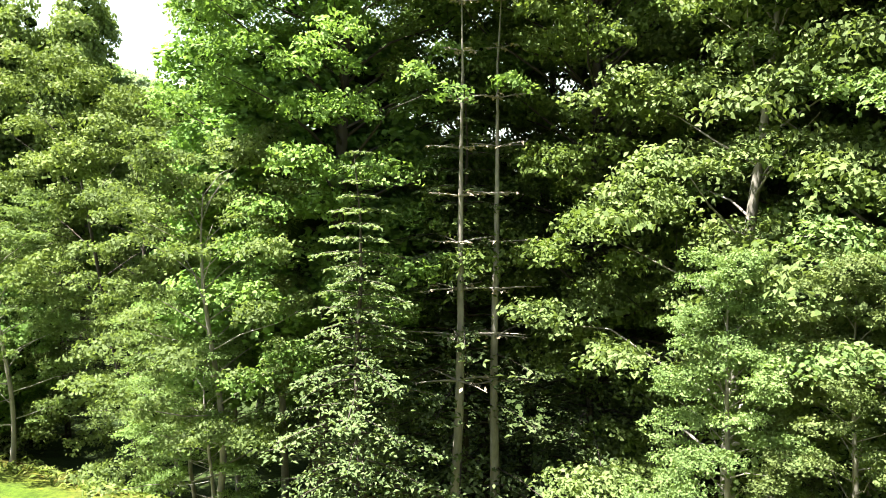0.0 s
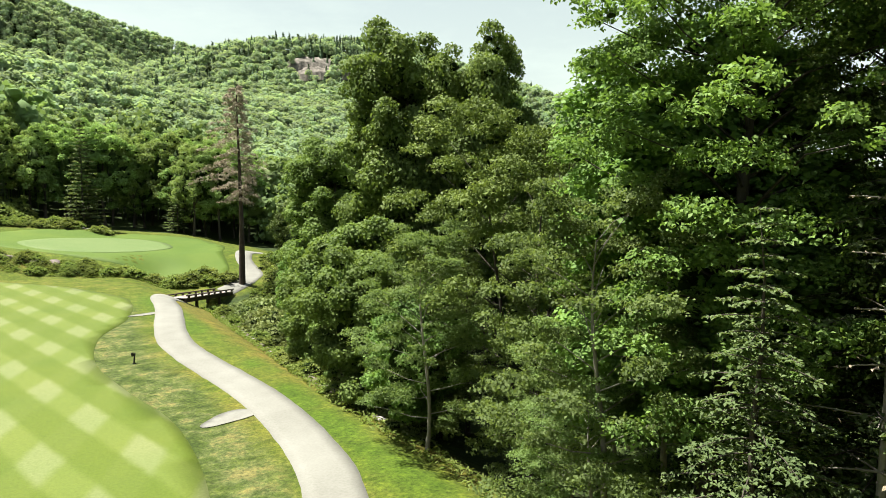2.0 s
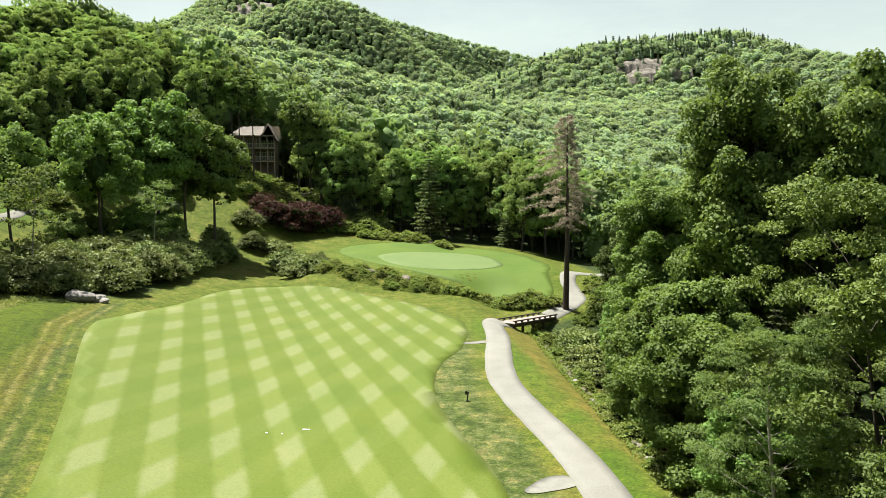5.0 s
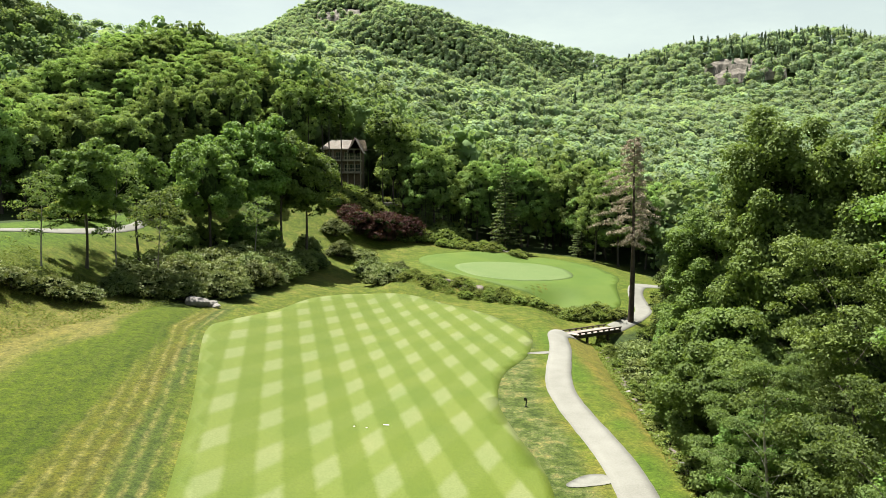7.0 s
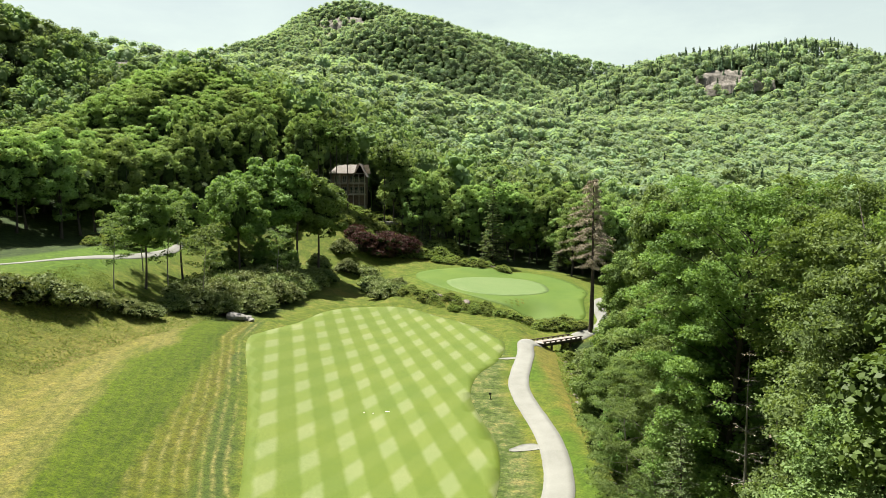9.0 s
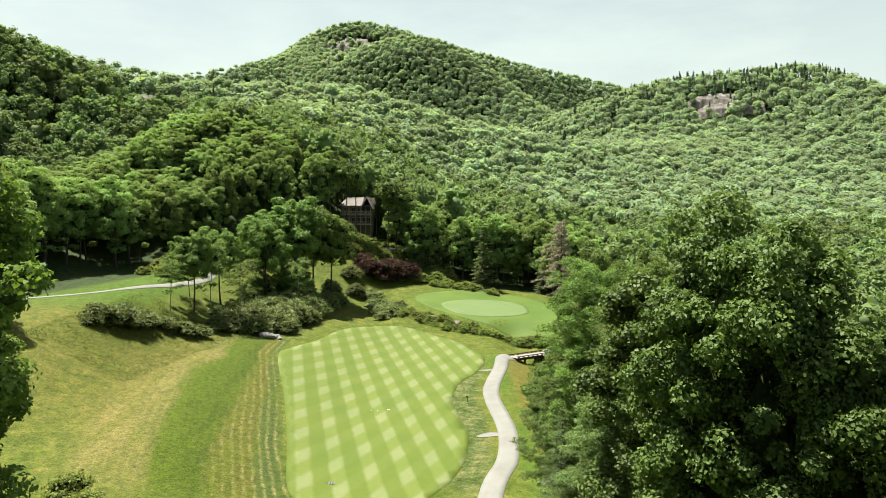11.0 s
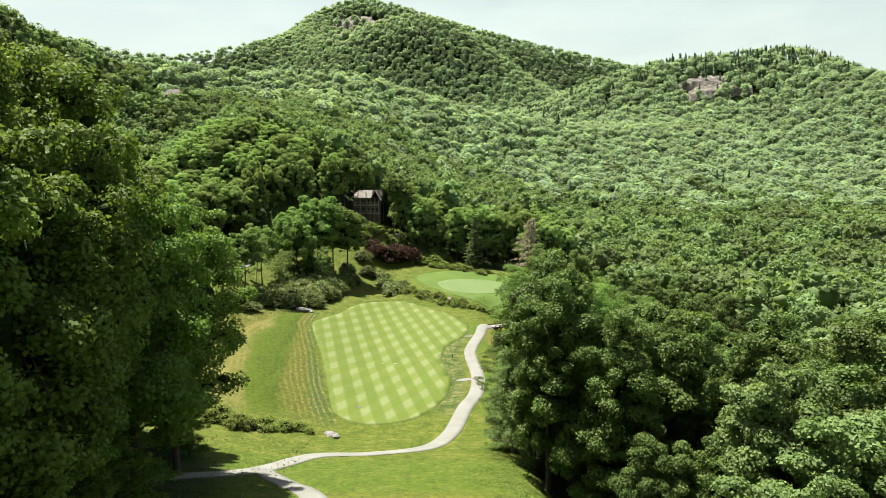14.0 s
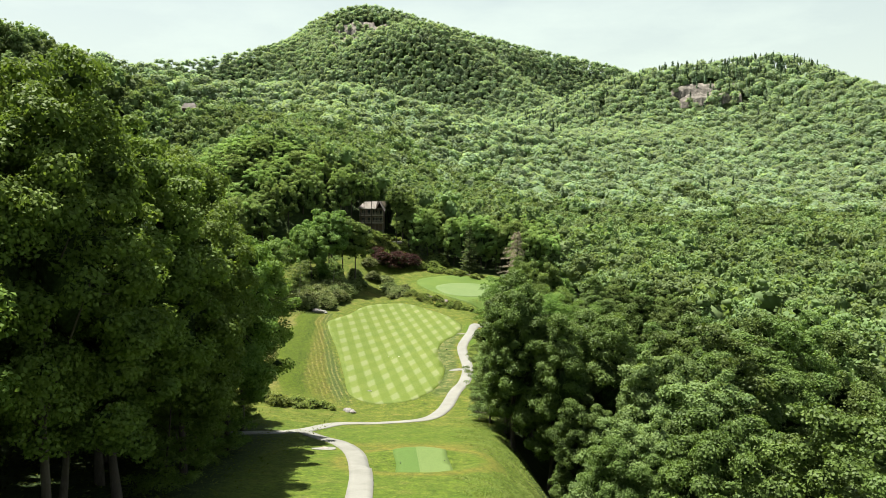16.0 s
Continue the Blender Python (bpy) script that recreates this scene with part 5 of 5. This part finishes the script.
# ---- rocks ----
def boulder(seed, size, mat, name="boulder", squash=0.6, detail=2):
    """A broken, rounded stone."""
    bm = bmesh.new()
    bmesh.ops.create_icosphere(bm, subdivisions=detail, radius=1.0)
    rng = np.random.default_rng(seed)
    planes = [(Vector(unit(rng.normal(size=3))), rng.uniform(0.55, 0.8)) for _ in range(7)]
    for v in bm.verts:
        for n, d in planes:
            over = v.co.dot(n) - d
            if over > 0:
                v.co -= n * over * 0.85
        v.co *= 1 + 0.10 * noise.noise(v.co * 2.3 + Vector((seed, 0, 0)))
        v.co.z *= squash
        v.co *= size
    me = bpy.data.meshes.new(name)
    bm.to_mesh(me)
    bm.free()
    me.materials.append(mat)
    return me


stone_rng = np.random.default_rng(33)
STONES = [boulder(400 + i, 1.0, M_ROCK) for i in range(4)]
DARK = [boulder(410 + i, 1.0, M_DARKROCK) for i in range(4)]


def put_stone(meshes, x, y, r, label, group, name="boulder", sink=0.2, flat=1.0, long=1.0):
    ob = new(name, meshes[stone_rng.integers(len(meshes))])
    ob.matrix_world = pose(x, y, gz(x, y) + r * (0.6 * flat - sink) * 0.6, *(stone_rng.uniform(-14, 14, 2)), stone_rng.uniform(0, 360)) @ Matrix.Diagonal((r * long, r, r * flat, 1))
    return tagged(ob, label, "rock", group)


for x, y, r in ((-28.6, 77.2, 1.5), (-27.2, 78.0, 0.9), (-29.6, 78.8, 1.0), (-26.4, 77.6, 0.6)):
    put_stone(STONES, x, y, r, "pale grey boulder at the foot of the rhododendrons", "boulders on the knoll")
for x, y, r in ((-9.6, 4.4, 0.8), (-8.7, 3.7, 0.65), (-10.3, 5.3, 0.55), (-9.0, 4.9, 0.5)):
    put_stone(STONES, x, y, r, "weathered stone in the rough below the tees", "stones in the rough")
for x, y, r, l in ((5.4, 109.0, 1.0, 1.9), (2.6, 110.8, 0.9, 1.7), (8.0, 107.4, 1.0, 1.8), (-0.4, 113.0, 0.7, 1.4), (11.2, 106.0, 0.6, 1.5), (16.6, 103.0, 0.6, 1.3)):
    put_stone(DARK, x, y, r, "dark rock slab in the creek bank", "rocks of the creek bank", "rock_slab", 0.1, 0.7, l)
bank = spline([(22.9, 88.5), (21.9, 78), (20.4, 66), (19.6, 60), (18.5, 51), (17.7, 43.5), (17.4, 38.5), (17.2, 33)], 0.75)
for p in bank:
    if stone_rng.random() < 0.72:
        put_stone(DARK if stone_rng.random() < 0.45 else STONES, p[0] + stone_rng.uniform(-0.3, 0.6), p[1], stone_rng.uniform(0.16, 0.5), "rough stone edging the creek bank", "stones along the bank", "bank_stone", 0.3, 0.8, 1.2)
for p in creek:
    if stone_rng.random() < 0.8:
        put_stone(DARK if stone_rng.random() < 0.6 else STONES, p[0] + stone_rng.uniform(-1.2, 1.2), p[1] + stone_rng.uniform(-1.3, 1.3), stone_rng.uniform(0.16, 0.4), "small stone among the creek shrubs", "stones in the creek bed", "creek_stone", 0.3, 0.8, 1.2)
for t in np.linspace(0, 1, 30):
    put_stone(STONES, -5 + 25 * t, 156.5 - 6 * t + stone_rng.uniform(-0.4, 0.4), stone_rng.uniform(0.35, 0.7), "pale stone of the low wall above the green", "stones of the low wall", "wall_stone", 0.2, 0.8, 1.2)

# ---- cliffs on the mountains ----
def cliff(name, cx, cy, wide, deep, seed, rise, label):
    """Broken bare rock, raised off the steep slope to show over trees in the camera's view: ledges and slabs between
    patches of soil.
    """
    nx, ny = 60, 26
    verts = []
    for j in range(ny):
        for i in range(nx):
            u, w = i / (nx - 1) * 2 - 1, j / (ny - 1) * 2 - 1
            x, y = cx + u * wide, cy + w * deep
            band = 0.5 + 0.5 * math.sin(w * 6.5 + 2.2 * noise.noise(Vector((u * 2.2, seed, 0.3))) + seed)
            bare = 1.5 * band - 0.35 + 0.8 * noise.noise(Vector((u * 4.0, w * 2.5, seed))) - 1.3 * max(abs(u), abs(w)) ** 4
            step_up = math.floor(3 * (w + 1) + 0.9 * noise.noise(Vector((u * 5, w * 2, seed)))) / 3 - (w + 1)
            verts.append((x, y, gz(x, y) + (rise + deep * 0.22 * step_up + 0.9 * noise.noise(Vector((x * 0.2, y * 0.2, seed))) if bare > 0.05 else -2.0)))
    quads = [(j * nx + i, j * nx + i + 1, (j + 1) * nx + i + 1, (j + 1) * nx + i) for j in range(ny - 1) for i in range(nx - 1)]
    return tagged(new(name, raw_mesh(name, verts, quads, (), M_CLIFF)), label, "cliff", "", "structure")


cliff("cliff_peak", -124, 1036, 54, 42, 3.0, 9.0, "pale bare rock face below the summit")
cliff("cliff_ridge", 285, 628, 37, 17, 5.0, 7.0, "tan bare rock face on the wooded ridge")

# ---- footbridge ----
B0, B1 = Vector((18.4, 83.3)), Vector((26.9, 93.0))
span, way = (B1 - B0).length, math.degrees(math.atan2(B1.y - B0.y, B1.x - B0.x))
z0, z1 = gz(*B0) + 0.12, gz(*B1) + 0.14
bridge = thing("timber_bridge", "weathered timber cart bridge over the creek with low kerb rails", "bridge", (B0.x, B0.y, z0), way)
slope = math.degrees(math.atan2(z1 - z0, span))
tilt = lambda x: x * (z1 - z0) / span
for side in (-1, 1):
    part("beam", box_bm((span, 0.22, 0.42), (span / 2, side * 1.1, tilt(span / 2) - 0.3), 0.02, (0, -slope, 0)), M_DARKWOOD, bridge, "dark timber beam")
    part("kerb_rail", box_bm((span, 0.16, 0.15), (span / 2, side * 1.27, tilt(span / 2) + 0.3), 0.02, (0, -slope, 0)), M_DARKWOOD, bridge, "dark kerb rail")
block = box_bm((0.34, 0.16, 0.2), (0, 0, 0), 0.015)
block_me = bpy.data.meshes.new("block")
block.to_mesh(block_me)
block.free()
block_me.materials.append(M_DARKWOOD)
for k in range(8):
    for side in (-1, 1):
        o = part("block", block_me, None, bridge)
        o.matrix_basis = pose(0.6 + k * (span - 1.2) / 7, side * 1.27, tilt(0.6 + k * (span - 1.2) / 7) + 0.125, 0, -slope, 0)
plank = box_bm((0.235, 2.7, 0.06), (0, 0, 0), 0.008)
plank_me = bpy.data.meshes.new("plank")
plank.to_mesh(plank_me)
plank.free()
plank_me.materials.append(M_BOARD)
n = int(span / 0.25)
for k in range(n):
    o = part("plank", plank_me, None, bridge)
    o.matrix_basis = pose(0.125 + k * 0.25, 0.015 * math.sin(k * 2.1), tilt(0.125 + k * 0.25), 0, -slope, 0)
for x in (3.4, span - 3.4):
    for side in (-0.8, 0.8):
        part("pier", box_bm((0.3, 0.3, 3.0), (x, side, tilt(x) - 1.9), 0.02), M_DARKWOOD, bridge)

# ---- small things on the course ----
post = thing("marker_post", "short black distance marker post leaning in the rough", "marker", (8.2, 51.0, gz(8.2, 51)), 15)
bm = bmesh.new()
bmesh.ops.create_cone(bm, cap_ends=True, segments=10, radius1=0.055, radius2=0.05, depth=0.75, matrix=pose(0.05, 0, 0.36, 0, 8, 0))
part("post", bm, M_BLACK, post)
part("plate", box_bm((0.2, 0.06, 0.28), (-0.06, 0, 0.66), 0.02, (0, -12, 0)), M_BLACK, post)
part("foot", box_bm((0.22, 0.16, 0.06), (0.02, 0, 0.03), 0.02), M_BLACK, post)


def disc(name, x, y, r, mat, label, category, group):
    bm = bmesh.new()
    bmesh.ops.create_cone(bm, cap_ends=True, segments=18, radius1=r, radius2=r * 0.9, depth=0.04)
    me = bpy.data.meshes.new(name)
    bm.to_mesh(me)
    bm.free()
    me.materials.append(mat)
    ob = new(name, me)
    ob.matrix_world = pose(x, y, gz(x, y) + 0.05)
    return tagged(ob, label, category, group)


for x, y, r in ((-5.9, 46.2, 0.09), (-4.9, 46.0, 0.08)):
    disc("yardage_disc", x, y, r, M_WHITE, "small white yardage disc set in the fairway", "marker", "discs in the fairway")
plate = thing("yardage_plate", "small white marker plate lying in the fairway", "marker", (-3.4, 46.6, gz(-3.4, 46.6) + 0.04), -12)
part("plate", box_bm((0.5, 0.14, 0.04), (0, 0, 0.01), 0.01), M_WHITE, plate)
drain = thing("drain_grate", "small grey drain grate in the fairway", "grate", (-7.8, 20.4, gz(-7.8, 20.4) + 0.035), 0)
part("frame", box_bm((1.2, 0.6, 0.03), (0, 0, 0.0), 0.008), M_CONCRETE, drain)
for k in range(4):
    part("bar", box_bm((0.14, 0.5, 0.03), (-0.42 + k * 0.28, 0, 0.024), 0.008), M_BLACK, drain)
for x, y in ((2.7, -41.6), (7.6, -40.9)):
    t = thing("tee_marker", "small dark tee marker on the mown tee", "marker", (x, y, gz(x, y) + 0.05), 0, "tee markers")
    bm = bmesh.new()
    bmesh.ops.create_uvsphere(bm, u_segments=10, v_segments=6, radius=0.06, matrix=Matrix.Translation((0, 0, 0.07)))
    part("ball", bm, M_BLACK, t)
    part("spike", box_bm((0.03, 0.03, 0.08), (0, 0, 0.0)), M_BLACK, t)
grate = thing("path_drain_cover", "round grey cover on the small path apron", "grate", (-7.1, -34.1, gz(-7.1, -34.1) + 0.06), 0)
bm = bmesh.new()
bmesh.ops.create_cone(bm, cap_ends=True, segments=20, radius1=0.55, radius2=0.5, depth=0.05)
part("cover", bm, M_BOARD, grate)

# ---- house on the slope ----
HX, HY = -23.2, 171.6
HZ = 22.9
house = thing("hillside_house", "brown three-storey house with cream decks among the trees", "house", (HX, HY, HZ), 0)
W, D = 9.6, 7.5
part("wall", box_bm((W, D, 9.4), (0, D / 2 + 2.6, 1.5), 0.02), M_SIDING, house, "brown horizontal timber siding")
part("foundation", box_bm((W - 0.4, D - 0.4, 4.0), (0, D / 2 + 2.6, -5.1), 0.05), M_DARKROCK, house, "dark stone base")
# roof: main slope with eaves and a gable over the end bay
bm = bmesh.new()
eave, ridge = 6.05, 8.7
v = [bm.verts.new(c) for c in ((-W / 2 - 0.7, -0.3, eave), (2.0, -0.3, eave), (2.0, 6.3, ridge), (-W / 2 + 1.2, 6.3, ridge), (-W / 2 - 0.7, 12.9, eave), (W / 2 + 0.7, 12.9, eave), (W / 2 + 0.7, 6.3, ridge))]
for f in ((0, 1, 2, 3), (0, 3, 4), (3, 2, 6, 5, 4)):
    bm.faces.new([v[i] for i in f])
bmesh.ops.solidify(bm, geom=bm.faces[:], thickness=0.22)
part("roof", bm, M_ROOF, house, "pale brown shingle roof")
bm = bmesh.new()
gx0, gx1, gm = 1.3, W / 2 + 0.75, (1.3 + W / 2 + 0.75) / 2
v = [bm.verts.new(c) for c in ((gx0, -0.5, eave - 1.1), (gm, -0.7, ridge + 0.2), (gx1, -0.5, eave - 1.1), (gx0, 8.0, eave - 1.1), (gm, 8.0, ridge + 0.2), (gx1, 8.0, eave - 1.1))]
for f in ((0, 1, 4, 3), (1, 2, 5, 4)):
    bm.faces.new([v[i] for i in f])
bmesh.ops.solidify(bm, geom=bm.faces[:], thickness=0.2)
part("gable_roof", bm, M_ROOF, house, "pale brown shingle gable")
bm = bmesh.new()
v = [bm.verts.new(c) for c in ((gx0 + 0.3, 0.9, eave - 1.0), (gm, 0.9, ridge - 0.15), (gx1 - 0.3, 0.9, eave - 1.0))]
bm.faces.new(v)
bmesh.ops.solidify(bm, geom=bm.faces[:], thickness=0.15)
part("gable_wall", bm, M_SIDING, house)
for level, z in (("deck", 0.0), ("deck", 3.15)):
    deck = part(level, box_bm((W + 0.4, 2.8, 0.24), (0, 1.25, z - 0.12), 0.02), M_CREAM, house, "cream timber deck")
    part("top_rail", box_bm((W + 0.4, 0.1, 0.09), (0, -0.1, z + 1.0), 0.01), M_CREAM, deck)
    part("bottom_rail", box_bm((W + 0.4, 0.07, 0.07), (0, -0.1, z + 0.14), 0.01), M_CREAM, deck)
    for k in range(40):
        part("baluster", box_bm((0.045, 0.045, 0.86), (-W / 2 - 0.1 + k * (W + 0.2) / 39, -0.1, z + 0.57)), M_CREAM, deck)
for x in (-4.75, -2.2, 1.55, 3.2, 4.85):
    part("post", box_bm((0.2, 0.2, 5.9), (x, -0.02, 3.1), 0.01), M_CREAM, house, "cream timber post")
    part("stilt", box_bm((0.2, 0.2, 4.6), (x, -0.02, -2.5), 0.01), M_CREAM, house, "cream timber stilt under the deck")
for z in (1.25, 4.4):
    for x in (-3.5, -1.2, 1.0, 2.4, 3.9):
        win = part("window", box_bm((1.25, 0.12, 2.0), (x, 2.57, z - 0.05), 0.01), M_CREAM, house, "cream window frame")
        for dx in (-0.29, 0.29):
            part("pane", box_bm((0.5, 0.05, 1.8), (x + dx, 2.5, z - 0.05)), M_GLASS, win)
part("eave_beam", box_bm((W + 0.4, 0.2, 0.26), (0, -0.02, 5.95), 0.02), M_CREAM, house)
terrace = thing("stone_terrace_wall", "long pale stone retaining wall beside the house", "wall", (-13.6, 172, gz(-13.6, 172)), 4)
for k in range(9):
    for j in range(3):
        part("stone", box_bm((1.02, 0.5, 0.36), (-4.6 + k * 1.06 + (j % 2) * 0.4, 0.06 * math.sin(k * 3 + j), 0.1 + j * 0.38), 0.06), M_ROCK, terrace)
hedge = plant("clipped_hedge", "clipped green hedge beside the house", "hedge", bush(131, 2.0, 1.6, 1600, 0.2, M_SHRUB, 12), "hedges beside the house", ("stem", "foliage"))
stand(hedge, [(-15.5, 176, 2.6), (-12.4, 176.6, 2.6), (-9.2, 177, 2.6)], 1.6)

# ---- far houses among the trees ----
def far_house(x, y, z, w, d, turn, label, wall_mat):
    h = thing("far_house", label, "house", (x, y, z), turn, "houses on the far slope")
    part("wall", box_bm((w, d, 7), (0, 0, -3.5), 0.05), wall_mat, h)
    bm = bmesh.new()
    v = [bm.verts.new(c) for c in ((-w / 2 - 0.6, -d / 2 - 0.6, -0.3), (w / 2 + 0.6, -d / 2 - 0.6, -0.3), (w / 2 - 1.6, 0, 3.2), (-w / 2 + 1.0, 0, 3.2), (-w / 2 - 0.6, d / 2 + 0.6, -0.3), (w / 2 + 0.6, d / 2 + 0.6, -0.3))]
    for f in ((0, 1, 2, 3), (1, 5, 2), (5, 4, 3, 2), (4, 0, 3)):
        bm.faces.new([v[i] for i in f])
    bmesh.ops.solidify(bm, geom=bm.faces[:], thickness=0.25)
    part("roof", bm, M_ROOF, h, "pale grey shingle roof")
    part("chimney", box_bm((0.9, 0.9, 2.6), (w * 0.18, 0.8, 2.9), 0.04), M_ROCK, h)
    for k in (-1, 0, 1):
        win = part("window", box_bm((1.3, 0.12, 1.5), (k * w * 0.28, -d / 2 - 0.03, -2.1), 0.02), M_CREAM, h)
        part("pane", box_bm((1.05, 0.06, 1.25), (k * w * 0.28, -d / 2 - 0.09, -2.1)), M_GLASS, win)


far_house(-148.7, 312, 81.5, 8.5, 7.0, 6, "small grey-roofed cabin showing above the forest", M_SIDING)
far_house(-83.5, 258, 60.8, 10.5, 8.5, -14, "pale house with grey shingle roof among the trees", M_CREAM)

# ---- long grass and weeds in the rough ----
def tall_grass(name, count, region, size, label, seed):
    rng = np.random.default_rng(seed)
    at = []
    while len(at) < count:
        x, y = rng.uniform(region[0], region[1]), rng.uniform(region[2], region[3])
        if region[4](x, y) and noise.noise(Vector((x * 0.35, y * 0.35, seed))) > rng.uniform(-0.7, 0.35):
            at.append((x, y))
    at = np.array(at)
    z = ground(at[:, 0], at[:, 1])
    n = len(at)
    lift = size * rng.uniform(0.1, 0.7, n)
    v = leaf_quads(np.column_stack([at, z + lift]), unit(rng.normal(size=(n, 3)) * 0.45 + np.array([0, 0, 1.0])), size, rng, 0.32, 0.1)
    return tagged(new(name, raw_mesh(name, v, quad_ids(n), (), M_WEED)), label, "grass", "", "stuff")


edge_right = lambda y: float(np.interp(y, (-60, -25, -5), (22, 18, 14)))
tall_grass("tall_grass", 14000, (8.5, 24, -62, -2, lambda x, y: 10.2 + 1.6 * math.sin(y * 0.37) + 1.1 * math.sin(y * 0.9 + 1) < x < edge_right(y) + 2 and math.hypot(x - 4.6, y + 41.5) > 9.8), 0.24, "long rough grass on the slope beside the tee", 1)
tall_grass("meadow_grass", 14000, (-52, -26, 40, 78, lambda x, y: -x > float(np.interp(y, (40, 60, 78), (38, 36, 30)))), 0.26, "long rough grass and weeds below the bushes", 2)
tall_grass("bank_grass", 9000, (-14, 30, 96, 120, lambda x, y: np.min(np.hypot(creek[:, 0] - x, creek[:, 1] - y)) < 2.6), 0.35, "long grass and weeds along the creek", 3)
tall_grass("creekside_grass", 5000, (16, 26, 14, 90, lambda x, y: abs(x - float(np.interp(y, (14, 35, 60, 90), (15.8, 17.6, 20, 24)))) < 1.6), 0.35, "long grass along the top of the creek bank", 4)
tall_grass("hillside_grass", 5000, (-34, -10, -100, 10, lambda x, y: True), 0.35, "sparse grass under the hillside trees", 5)
